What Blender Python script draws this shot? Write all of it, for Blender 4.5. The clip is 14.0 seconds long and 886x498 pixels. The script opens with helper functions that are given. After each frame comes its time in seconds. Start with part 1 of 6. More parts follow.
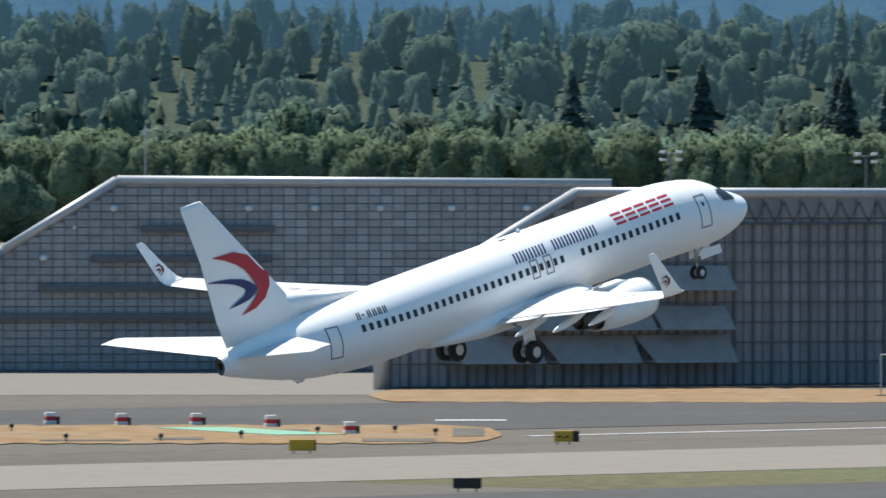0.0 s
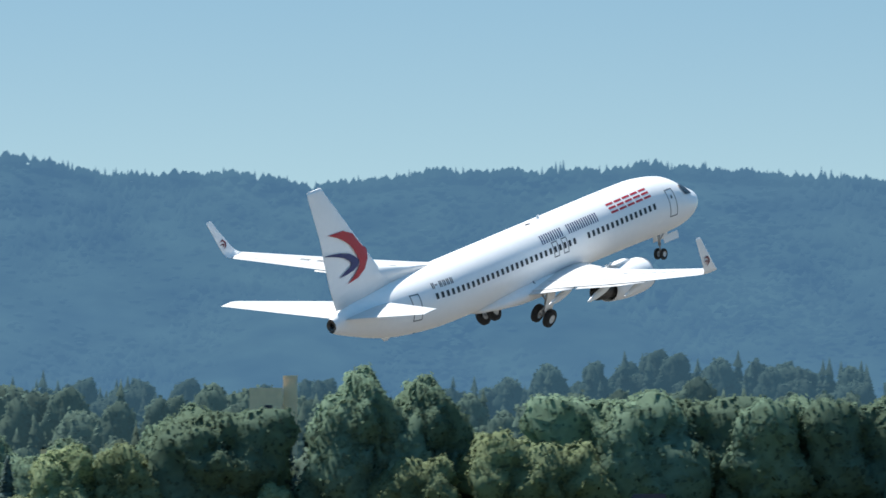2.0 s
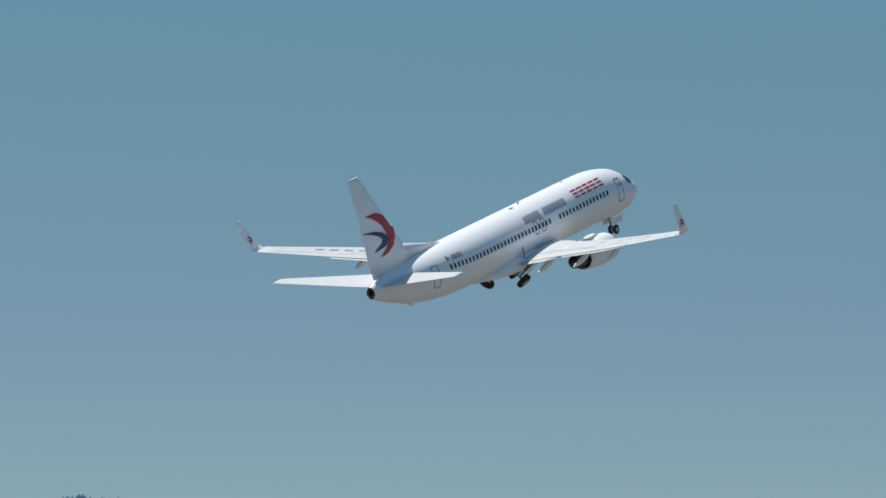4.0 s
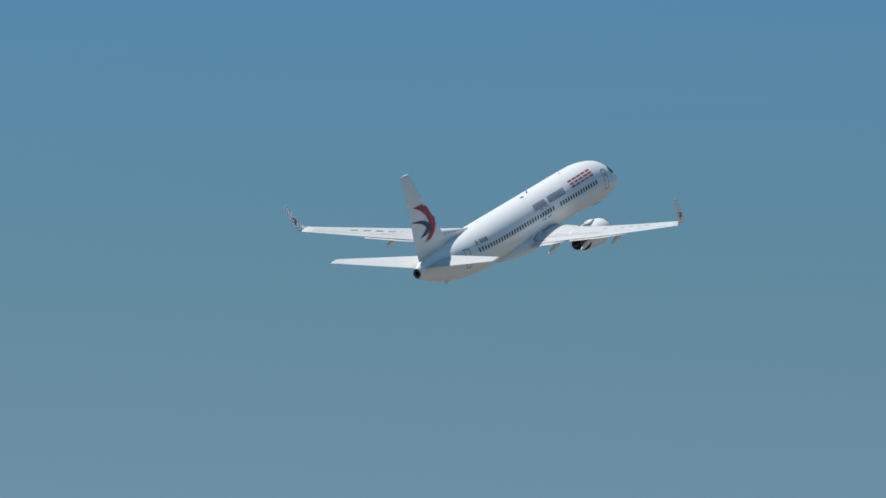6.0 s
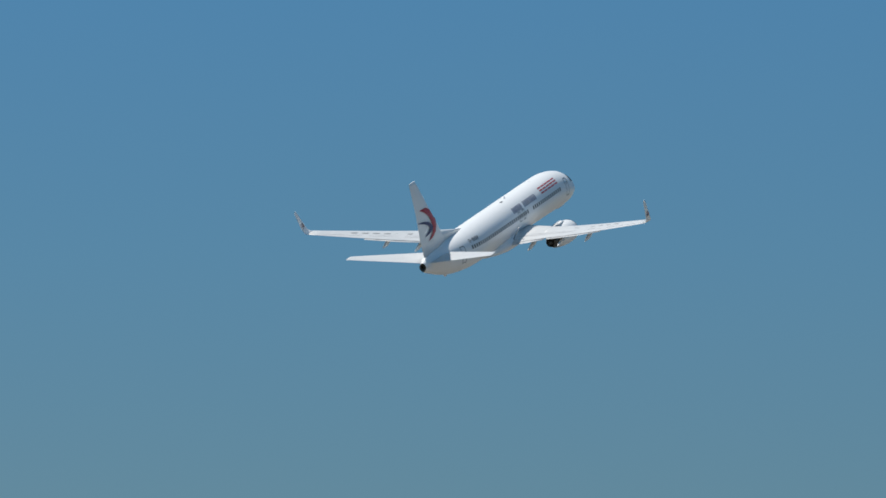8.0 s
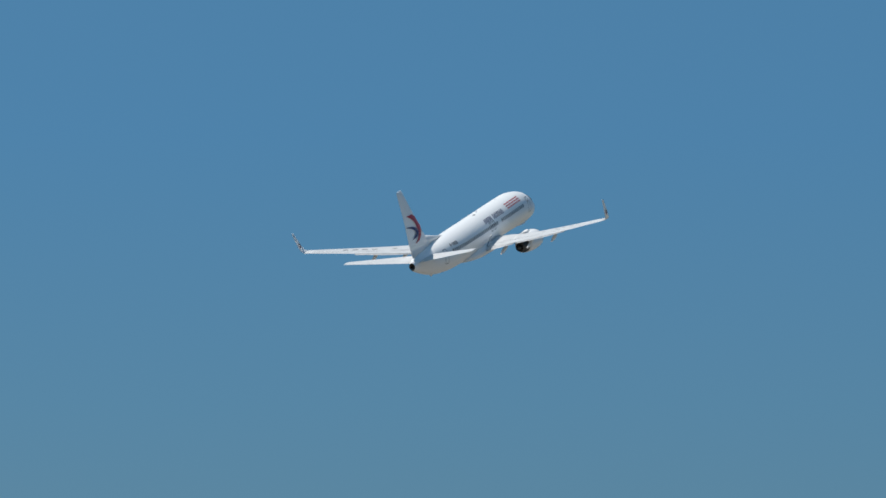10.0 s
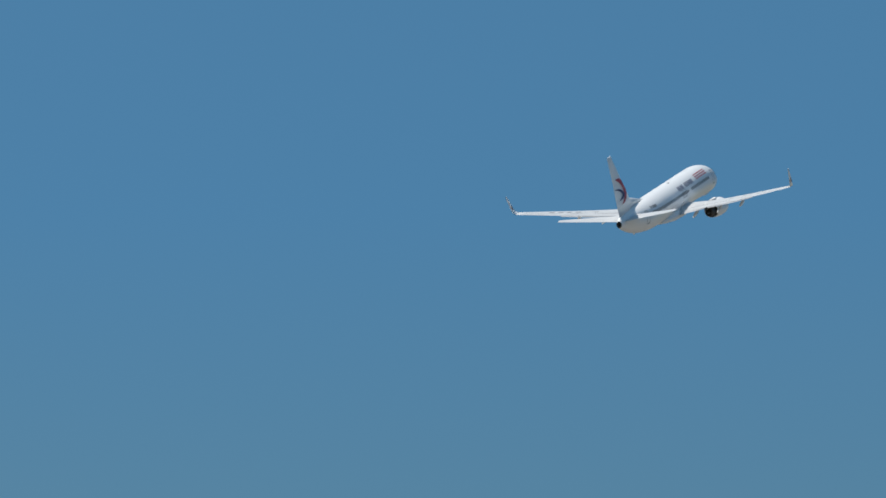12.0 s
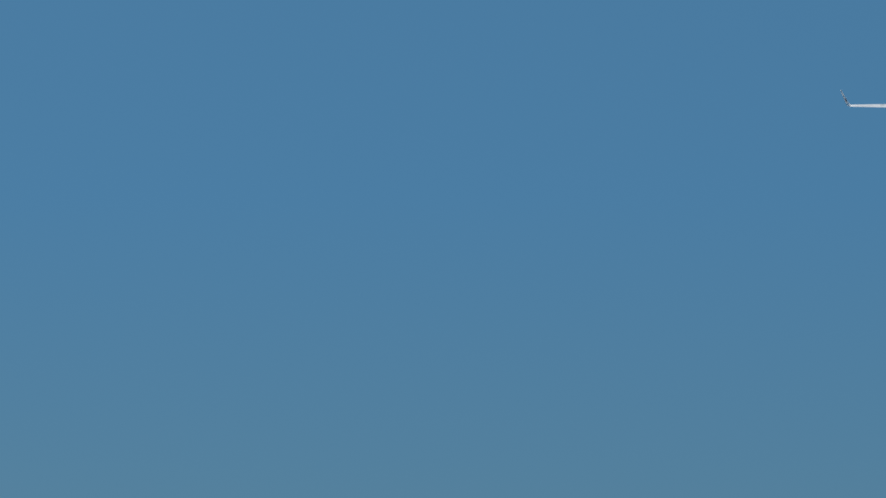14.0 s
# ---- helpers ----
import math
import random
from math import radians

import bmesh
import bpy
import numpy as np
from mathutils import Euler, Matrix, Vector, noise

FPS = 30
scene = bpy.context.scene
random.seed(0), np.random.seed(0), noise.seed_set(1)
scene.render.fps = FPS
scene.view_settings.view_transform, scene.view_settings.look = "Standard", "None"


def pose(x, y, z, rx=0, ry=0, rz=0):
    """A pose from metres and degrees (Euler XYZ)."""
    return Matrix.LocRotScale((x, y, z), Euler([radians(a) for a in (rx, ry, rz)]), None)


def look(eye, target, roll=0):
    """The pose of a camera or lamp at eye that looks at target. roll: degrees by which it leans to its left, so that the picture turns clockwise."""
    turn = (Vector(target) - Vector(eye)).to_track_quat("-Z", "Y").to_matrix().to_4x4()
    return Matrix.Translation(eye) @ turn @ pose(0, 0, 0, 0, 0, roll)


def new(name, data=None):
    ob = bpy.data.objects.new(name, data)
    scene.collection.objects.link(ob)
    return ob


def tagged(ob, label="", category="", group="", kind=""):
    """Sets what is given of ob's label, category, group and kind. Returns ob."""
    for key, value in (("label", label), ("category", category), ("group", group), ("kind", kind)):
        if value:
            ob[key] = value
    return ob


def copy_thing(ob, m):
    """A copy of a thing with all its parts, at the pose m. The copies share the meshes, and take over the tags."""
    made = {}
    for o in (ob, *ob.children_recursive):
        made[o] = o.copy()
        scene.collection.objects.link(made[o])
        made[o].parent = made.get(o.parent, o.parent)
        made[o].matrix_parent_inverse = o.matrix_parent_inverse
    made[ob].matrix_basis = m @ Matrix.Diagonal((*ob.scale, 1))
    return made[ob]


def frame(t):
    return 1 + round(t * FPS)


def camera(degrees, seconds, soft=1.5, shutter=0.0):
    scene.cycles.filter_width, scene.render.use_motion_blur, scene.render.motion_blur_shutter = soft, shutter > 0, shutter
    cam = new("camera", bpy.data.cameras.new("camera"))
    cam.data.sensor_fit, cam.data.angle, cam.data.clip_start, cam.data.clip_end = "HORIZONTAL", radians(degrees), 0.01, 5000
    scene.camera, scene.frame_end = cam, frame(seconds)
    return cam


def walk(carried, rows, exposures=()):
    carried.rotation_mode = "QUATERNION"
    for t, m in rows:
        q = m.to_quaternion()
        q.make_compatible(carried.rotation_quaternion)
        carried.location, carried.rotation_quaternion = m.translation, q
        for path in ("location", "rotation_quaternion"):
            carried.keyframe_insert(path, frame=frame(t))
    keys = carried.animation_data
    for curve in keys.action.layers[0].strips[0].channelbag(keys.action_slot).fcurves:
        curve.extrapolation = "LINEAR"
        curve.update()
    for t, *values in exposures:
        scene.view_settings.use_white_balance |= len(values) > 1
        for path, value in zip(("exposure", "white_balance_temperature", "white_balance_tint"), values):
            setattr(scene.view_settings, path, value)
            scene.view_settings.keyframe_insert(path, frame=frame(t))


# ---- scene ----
# A telephoto camera stands on a raised deck and pans after a departing airliner.
EYE = 17.0
cam = camera(4.489, 14.0, soft=1.6, shutter=0.08)
CAMERA_ROWS = [
    (0.0, -0.413, 0.020),
    (0.4, -0.097, -2.120),
    (0.5, -0.016, -2.632),
    (0.7, 0.146, -3.629),
    (1.0, 0.390, -5.010),
    (1.2, 0.562, -5.878),
    (1.5, 0.808, -7.104),
    (2.0, 1.189, -8.962),
    (2.5, 1.596, -10.784),
    (3.0, 2.037, -12.519),
    (3.5, 2.456, -14.067),
    (4.0, 2.839, -15.442),
    (4.5, 3.190, -16.687),
    (5.0, 3.512, -17.845),
    (5.5, 3.809, -18.957),
    (6.0, 4.084, -20.031),
    (6.5, 4.343, -21.049),
    (7.0, 4.594, -21.971),
    (7.5, 4.829, -22.827),
    (8.0, 5.062, -23.610),
    (8.5, 5.281, -24.373),
    (9.0, 5.487, -25.119),
    (9.5, 5.678, -25.816),
    (10.0, 5.848, -26.428),
    (10.5, 5.992, -26.921),
    (11.0, 6.112, -27.299),
    (11.5, 6.206, -27.481),
    (12.0, 6.247, -27.565),
    (12.5, 6.238, -27.602),
    (13.0, 6.223, -27.632),
    (13.5, 6.201, -27.653),
    (14.0, 6.169, -27.657),
]

EXPOSURES = [(0.0, 0.72), (0.5, 0.90), (1.0, 0.89), (1.5, 0.83), (2.0, 0.76), (2.5, 0.50), (3.0, 0.27), (4.0, 0.05), (5.5, -0.04), (8.0, -0.05), (10.5, -0.06), (12.5, -0.11), (14.0, -0.17)]
walk(cam, [(t, pose(0, 0, EYE, 90 + up, 0, turn)) for t, up, turn in CAMERA_ROWS], EXPOSURES)

# ---- daylight ----
SUN_FROM = Vector((-0.60, 0.80, 0)).normalized()
SUN_HIGH = 64.0
world = bpy.data.worlds.new("sky")
scene.world = world
world.use_nodes = True
wn = world.node_tree.nodes
sky = wn.new("ShaderNodeTexSky")
sky.sky_type, sky.sun_disc = "NISHITA", False
sky.sun_elevation = radians(SUN_HIGH)
sky.sun_rotation = math.atan2(SUN_FROM.x, SUN_FROM.y)
sky.air_density, sky.dust_density, sky.ozone_density = 1.0, 0.2, 0.4
wn["Background"].inputs["Strength"].default_value = 0.094
# sky stretched to fit the camera's view; the pale band at the horizon thins
way, steep, unit = wn.new("ShaderNodeTexCoord"), wn.new("ShaderNodeMapping"), wn.new("ShaderNodeVectorMath")
steep.inputs["Scale"].default_value = (1, 1, 5.6)
steep.inputs["Location"].default_value = (0, 0, 0.10)
unit.operation = "NORMALIZE"
world.node_tree.links.new(way.outputs["Generated"], steep.inputs["Vector"])
world.node_tree.links.new(steep.outputs[0], unit.inputs[0])
world.node_tree.links.new(unit.outputs[0], sky.inputs["Vector"])
air = wn.new("ShaderNodeVectorMath")
air.operation = "MULTIPLY"
# whiter low down, a deeper cyan blue higher up
rise_of, climb, tone = wn.new("ShaderNodeSeparateXYZ"), wn.new("ShaderNodeMapRange"), wn.new("ShaderNodeValToRGB")
climb.inputs["From Min"].default_value, climb.inputs["From Max"].default_value = 0.0, 0.2
tone.color_ramp.elements[0].position, tone.color_ramp.elements[0].color = 0.12, (0.96, 0.95, 0.73, 1)
tone.color_ramp.elements[1].position, tone.color_ramp.elements[1].color = 0.56, (0.56, 1.03, 1.055, 1)
for at, shade in ((0.22, (0.83, 0.92, 0.76, 1)), (0.33, (0.745, 0.965, 0.770, 1)), (0.44, (0.65, 1.02, 0.93, 1))):
    tone.color_ramp.elements.new(at).color = shade
world.node_tree.links.new(way.outputs["Generated"], rise_of.inputs[0])
world.node_tree.links.new(rise_of.outputs["Z"], climb.inputs["Value"])
world.node_tree.links.new(climb.outputs[0], tone.inputs["Fac"])
world.node_tree.links.new(tone.outputs["Color"], air.inputs[1])
world.node_tree.links.new(sky.outputs[0], air.inputs[0])
world.node_tree.links.new(air.outputs[0], wn["Background"].inputs[0])
sun = new("sun", bpy.data.lights.new("sun", "SUN"))
sun.data.energy, sun.data.angle, sun.data.color = 4.6, radians(0.53), (1.0, 0.95, 0.88)
high = radians(SUN_HIGH)
sun.matrix_world = look(Vector((0, 0, 300)), Vector((0, 0, 300)) - (SUN_FROM * math.cos(high) + Vector((0, 0, math.sin(high)))))


# ---- materials ----
def material(name, color, rough=0.6, metal=0.0, grain=0.12, size=1.0, wear=0.10, wear_size=0.08, bump=0.0, spread=0.0, piece=0.0, coat=0.0, dark=None):
    """A procedural surface: base colour varied at two scales, and by piece; size in cycles per metre."""
    m = bpy.data.materials.new(name)
    m.use_nodes = True
    n, link = m.node_tree.nodes, m.node_tree.links.new
    bsdf = n["Principled BSDF"]
    bsdf.inputs["Roughness"].default_value = rough
    bsdf.inputs["Metallic"].default_value = metal
    bsdf.inputs["Coat Weight"].default_value = coat
    place = n.new("ShaderNodeTexCoord").outputs["Object"]
    fine, broad = n.new("ShaderNodeTexNoise"), n.new("ShaderNodeTexNoise")
    for tex, s in ((fine, size), (broad, wear_size)):
        tex.inputs["Scale"].default_value = s
        tex.inputs["Detail"].default_value = 5
        link(place, tex.inputs["Vector"])
    def span(source, low, high):
        r = n.new("ShaderNodeMapRange")
        r.inputs["From Min"].default_value, r.inputs["From Max"].default_value = 0.3, 0.7
        r.inputs["To Min"].default_value, r.inputs["To Max"].default_value = low, high
        link(source, r.inputs["Value"])
        return r.outputs[0]
    def times(a, b):
        k = n.new("ShaderNodeMath")
        k.operation = "MULTIPLY"
        link(a, k.inputs[0]), link(b, k.inputs[1])
        return k.outputs[0]
    value = times(span(fine.outputs["Fac"], 1 - grain, 1 + grain), span(broad.outputs["Fac"], 1 - wear, 1 + wear))
    if piece:
        r = n.new("ShaderNodeMapRange")
        r.inputs["To Min"].default_value, r.inputs["To Max"].default_value = 1 - piece, 1 + piece
        link(n.new("ShaderNodeObjectInfo").outputs["Random"], r.inputs["Value"])
        value = times(value, r.outputs[0])
    if spread:
        r = n.new("ShaderNodeMapRange")
        r.inputs["To Min"].default_value, r.inputs["To Max"].default_value = 1 - spread, 1 + spread
        link(n.new("ShaderNodeNewGeometry").outputs["Random Per Island"], r.inputs["Value"])
        value = times(value, r.outputs[0])
    base = n.new("ShaderNodeMix")
    base.data_type = "RGBA"
    base.inputs["A"].default_value = (*color, 1)
    base.inputs["B"].default_value = (*(dark or [c * 0.82 for c in color]), 1)
    link(span(broad.outputs["Fac"], 0, 1), base.inputs["Factor"])
    tint = n.new("ShaderNodeVectorMath")
    tint.operation = "SCALE"
    link(base.outputs["Result"], tint.inputs[0])
    link(value, tint.inputs["Scale"])
    link(tint.outputs[0], bsdf.inputs["Base Color"])
    if bump:
        b = n.new("ShaderNodeBump")
        b.inputs["Strength"].default_value, b.inputs["Distance"].default_value = 0.6, bump
        link(fine.outputs["Fac"], b.inputs["Height"])
        link(b.outputs[0], bsdf.inputs["Normal"])
    return m


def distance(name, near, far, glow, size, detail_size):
    """The far backdrop: wooded slopes whose blue haze is painted in as emission."""
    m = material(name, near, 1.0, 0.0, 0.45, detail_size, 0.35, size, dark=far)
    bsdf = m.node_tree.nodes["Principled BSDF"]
    # the painted haze glow varies softly from slope to slope
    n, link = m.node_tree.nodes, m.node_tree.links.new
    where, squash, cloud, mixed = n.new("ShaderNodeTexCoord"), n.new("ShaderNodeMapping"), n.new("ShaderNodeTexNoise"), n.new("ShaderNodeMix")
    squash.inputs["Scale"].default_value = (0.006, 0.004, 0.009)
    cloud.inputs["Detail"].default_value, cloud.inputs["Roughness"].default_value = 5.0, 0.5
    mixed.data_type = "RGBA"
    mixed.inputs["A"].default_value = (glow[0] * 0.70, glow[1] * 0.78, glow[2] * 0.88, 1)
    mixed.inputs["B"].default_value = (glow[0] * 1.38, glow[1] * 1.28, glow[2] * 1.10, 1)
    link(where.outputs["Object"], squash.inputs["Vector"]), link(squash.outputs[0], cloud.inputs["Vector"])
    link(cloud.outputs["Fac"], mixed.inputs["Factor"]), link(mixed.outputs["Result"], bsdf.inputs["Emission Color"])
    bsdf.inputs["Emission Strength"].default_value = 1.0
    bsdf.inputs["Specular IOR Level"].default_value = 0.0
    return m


WHITE = material("aircraft_white_paint", (0.90, 0.90, 0.895), 0.36, 0, 0.015, 3.0, 0.02, 0.3, coat=0.15, dark=(0.87, 0.87, 0.865))
GREY_WING = material("wing_grey_paint", (0.66, 0.67, 0.675), 0.38, 0, 0.03, 2.0, 0.04, 0.4)
RED = material("red_paint", (0.50, 0.018, 0.030), 0.4, 0, 0.03, 3, 0.04)
RED_DARK = material("dark_red_paint", (0.20, 0.012, 0.022), 0.4, 0, 0.03, 3, 0.04)
NAVY = material("navy_paint", (0.020, 0.028, 0.14), 0.4, 0, 0.03, 3, 0.04)
INK = material("dark_marking_paint", (0.03, 0.032, 0.045), 0.5, 0, 0.05, 3, 0.05)
SEAM = material("door_seam_grey", (0.16, 0.17, 0.19), 0.6, 0, 0.05, 3, 0.05)
PANE = material("cabin_window_glass", (0.018, 0.02, 0.025), 0.4, 0, 0.03, 3, 0.05)
RUBBER = material("tyre_rubber", (0.022, 0.021, 0.021), 0.8, 0, 0.15, 6, 0.1)
HUB = material("wheel_hub_paint", (0.66, 0.67, 0.68), 0.4, 0.2, 0.06, 6, 0.08)
STEEL = material("gear_steel", (0.45, 0.46, 0.48), 0.35, 0.7, 0.06, 5, 0.1)
HOT = material("exhaust_metal", (0.10, 0.095, 0.09), 0.45, 0.8, 0.1, 4, 0.15)
# near-black colour in place of the shade inside inlets and openings
DARK = material("painted_cavity_shade", (0.015, 0.015, 0.017), 0.9, 0, 0.1, 4, 0.1)
GRASS = material("dry_airfield_grass", (0.135, 0.118, 0.078), 0.95, 0, 0.25, 0.8, 0.3, 0.012, dark=(0.085, 0.092, 0.055))
STRAW = material("sun_dried_grass", (0.29, 0.185, 0.102), 0.95, 0, 0.25, 0.5, 0.25, 0.10, dark=(0.17, 0.135, 0.095))
FIELD = material("green_airfield_grass", (0.062, 0.080, 0.044), 0.95, 0, 0.2, 0.5, 0.3, 0.006, dark=(0.090, 0.082, 0.052))
# paler and greyer than the other grass, to bounce light onto the aircraft
BOUNCE_MEADOW = material("pale_bounce_meadow", (0.215, 0.202, 0.180), 0.95, 0, 0.25, 0.8, 0.25, 0.012, dark=(0.170, 0.162, 0.148))
ASPHALT = material("runway_asphalt", (0.096, 0.095, 0.094), 0.85, 0, 0.12, 0.7, 0.14, 0.04, dark=(0.082, 0.081, 0.081))
APRON = material("apron_concrete", (0.205, 0.190, 0.170), 0.85, 0, 0.08, 0.5, 0.10, 0.05)
SHOULDER = material("worn_shoulder_asphalt", (0.134, 0.122, 0.108), 0.9, 0, 0.12, 0.6, 0.16, 0.03, dark=(0.112, 0.104, 0.092))
CONCRETE = material("taxiway_concrete", (0.222, 0.204, 0.180), 0.85, 0, 0.07, 0.5, 0.08, 0.06)
LINE = material("worn_white_line_paint", (0.62, 0.60, 0.57), 0.8, 0, 0.15, 1.5, 0.2, 0.2)
STEEL_DARK = material("dark_painted_steel", (0.125, 0.134, 0.148), 0.6, 0.2, 0.12, 2, 0.12)
WALL_PANEL = material("grey_acoustic_panel", (0.375, 0.378, 0.39), 0.75, 0.1, 0.14, 1.2, 0.22, 0.15, piece=0.17)
WALL_DARK = material("dark_acoustic_panel", (0.285, 0.288, 0.30), 0.75, 0.1, 0.12, 1.2, 0.2, 0.15, piece=0.14)
WALL_BACK = material("panel_joint_dark", (0.20, 0.208, 0.225), 0.8, 0.1, 0.1, 1.2, 0.1)
VANE = material("weathered_deflector_sheet", (0.29, 0.29, 0.287), 0.8, 0.0, 0.12, 1.0, 0.16, 0.3)
PIPE = material("galvanised_rolled_edge", (0.50, 0.51, 0.52), 0.5, 0.4, 0.06, 1.5, 0.08, 0.3)
SIDING = material("grey_hangar_siding", (0.33, 0.345, 0.37), 0.7, 0, 0.05, 2.0, 0.07, 0.2)
ROOF = material("pale_ribbed_roof_metal", (0.43, 0.425, 0.40), 0.6, 0.1, 0.06, 1.0, 0.09, 0.12)
GLASS = material("dark_window_glass", (0.018, 0.022, 0.045), 0.25, 0, 0.05, 2, 0.05)
BARK = material("tree_bark", (0.10, 0.075, 0.055), 0.95, 0, 0.2, 3, 0.2, 0.4)
# third colour is the blue haze, given off by the ridge itself
BACKDROP = distance("haze_glow_wooded_ridge", (0.007, 0.013, 0.009), (0.004, 0.007, 0.007), (0.044, 0.101, 0.174), 0.006, 0.05)

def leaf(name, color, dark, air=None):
    """Foliage: diffuse leaves through which the sun also shines; air paints haze as emission."""
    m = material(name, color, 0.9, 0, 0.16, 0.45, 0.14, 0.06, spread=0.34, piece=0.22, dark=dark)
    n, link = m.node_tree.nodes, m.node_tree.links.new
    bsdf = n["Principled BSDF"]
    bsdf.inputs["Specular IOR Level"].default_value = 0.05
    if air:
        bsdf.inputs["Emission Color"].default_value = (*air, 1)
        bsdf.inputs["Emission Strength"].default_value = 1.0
    through_leaf, both = n.new("ShaderNodeBsdfTranslucent"), n.new("ShaderNodeMixShader")
    link(bsdf.inputs["Base Color"].links[0].from_socket, through_leaf.inputs["Color"])
    both.inputs[0].default_value = 0.5
    link(bsdf.outputs[0], both.inputs[1]), link(through_leaf.outputs[0], both.inputs[2])
    link(both.outputs[0], n["Material Output"].inputs["Surface"])
    return m


LEAF_MID = leaf("broadleaf_foliage", (0.150, 0.218, 0.152), (0.122, 0.184, 0.138))
LEAF_YOUNG = leaf("bright_broadleaf_foliage", (0.152, 0.206, 0.128), (0.120, 0.172, 0.116))
LEAF_PALE = leaf("pale_willow_foliage", (0.208, 0.262, 0.150), (0.170, 0.222, 0.136))
LEAF_FIR = leaf("dark_fir_needles", (0.118, 0.168, 0.156), (0.096, 0.142, 0.138))
WOOD_NEAR = leaf("woods_foliage", (0.146, 0.204, 0.154), (0.116, 0.170, 0.140))
# both of these woods have distance haze painted in as leaf emission
WOOD_MID = leaf("haze_glow_woods_foliage", (0.098, 0.140, 0.104), (0.072, 0.110, 0.092), (0.021, 0.043, 0.053))
WOOD_FAR = leaf("haze_glow_far_woods_foliage", (0.044, 0.068, 0.054), (0.030, 0.050, 0.045), (0.038, 0.085, 0.122))
FOREST_FLOOR = material("shaded_forest_floor", (0.058, 0.074, 0.056), 0.95, 0, 0.25, 0.4, 0.3, 0.02)
YELLOW = material("yellow_sign_face", (0.62, 0.36, 0.02), 0.5, 0, 0.05, 3, 0.08)
BLACK = material("black_sign_face", (0.02, 0.02, 0.022), 0.6, 0, 0.1, 3, 0.1)
CREAM = material("cream_tower_plaster", (0.90, 0.66, 0.42), 0.85, 0, 0.06, 0.5, 0.08, 0.1)
TANK_WHITE = material("white_tank_paint", (0.74, 0.74, 0.72), 0.45, 0, 0.04, 1.5, 0.06, 0.3)
BOX_GREY = material("container_grey", (0.36, 0.37, 0.38), 0.6, 0.2, 0.08, 1.5, 0.12, 0.4, piece=0.15)
GREEN_PAINT = material("green_kerb_paint", (0.16, 0.34, 0.22), 0.7, 0, 0.1, 2, 0.12)
BEIGE = material("beige_machine_paint", (0.48, 0.42, 0.30), 0.6, 0, 0.08, 2, 0.1)
ORANGE = material("orange_fabric", (0.75, 0.14, 0.02), 0.8, 0, 0.08, 3, 0.1)

# matt ground: no sheen at grazing angles
for dull in (GRASS, BOUNCE_MEADOW, STRAW, FIELD, ASPHALT, APRON, SHOULDER, CONCRETE, LINE, FOREST_FLOOR):
    dull.node_tree.nodes["Principled BSDF"].inputs["Specular IOR Level"].default_value = 0.0


# ---- mesh helpers ----
def mesh(name, verts, faces, mat, smooth=False, slots=None):
    me = bpy.data.meshes.new(name)
    me.from_pydata([tuple(v) for v in verts], [], faces)
    for m in (mat if isinstance(mat, (list, tuple)) else [mat]):
        me.materials.append(m)
    if slots is not None:
        me.polygons.foreach_set("material_index", slots)
    if smooth:
        me.polygons.foreach_set("use_smooth", [True] * len(me.polygons))
    me.update()
    return me


def piece(name, me, parent=None, at=None, label=""):
    ob = new(name, me)
    ob.parent = parent
    if at is not None:
        ob.matrix_basis = at
    return tagged(ob, label)


def part(name, bm, mat, parent=None, label="", smooth=False, at=None):
    """Links a bmesh as one mesh object under a thing or under a part."""
    me = bpy.data.meshes.new(name)
    bmesh.ops.recalc_face_normals(bm, faces=bm.faces)
    bm.to_mesh(me)
    bm.free()
    for m in (mat if isinstance(mat, (list, tuple)) else [mat]):
        me.materials.append(m)
    if smooth:
        me.polygons.foreach_set("use_smooth", [True] * len(me.polygons))
    return piece(name, me, parent, at, label)


def box(bm, x0, x1, y0, y1, z0, z1, bevel=0.0):
    r = bmesh.ops.create_cube(bm, size=1, matrix=Matrix.LocRotScale(((x0 + x1) / 2, (y0 + y1) / 2, (z0 + z1) / 2), None, (x1 - x0, y1 - y0, z1 - z0)))
    if bevel:
        edges = {e for v in r["verts"] for e in v.link_edges}
        bmesh.ops.bevel(bm, geom=list(edges), offset=bevel, segments=1, affect="EDGES")
    return bm


def rod(bm, a, b, r0, r1=None, n=8):
    a, b = Vector(a), Vector(b)
    m = Matrix.Translation((a + b) / 2) @ (b - a).to_track_quat("Z", "Y").to_matrix().to_4x4()
    bmesh.ops.create_cone(bm, cap_ends=True, segments=n, radius1=r0, radius2=r0 if r1 is None else r1, depth=(b - a).length, matrix=m)
    return bm


def lathe(profile, n, axis_at, wide=1.0, flat=1.0):
    """Rings about an axis that runs aft along -x; profile: (distance aft, radius)."""
    verts, faces = [], []
    for aft, r in profile:
        for k in range(n):
            a = 2 * math.pi * k / n
            z = math.sin(a) * r * (flat if math.sin(a) < 0 else 1.0)
            verts.append((axis_at[0] - aft, axis_at[1] + math.cos(a) * r * wide, axis_at[2] + z))
    for i in range(len(profile) - 1):
        for k in range(n):
            faces.append((i * n + k, i * n + (k + 1) % n, (i + 1) * n + (k + 1) % n, (i + 1) * n + k))
    return verts, faces


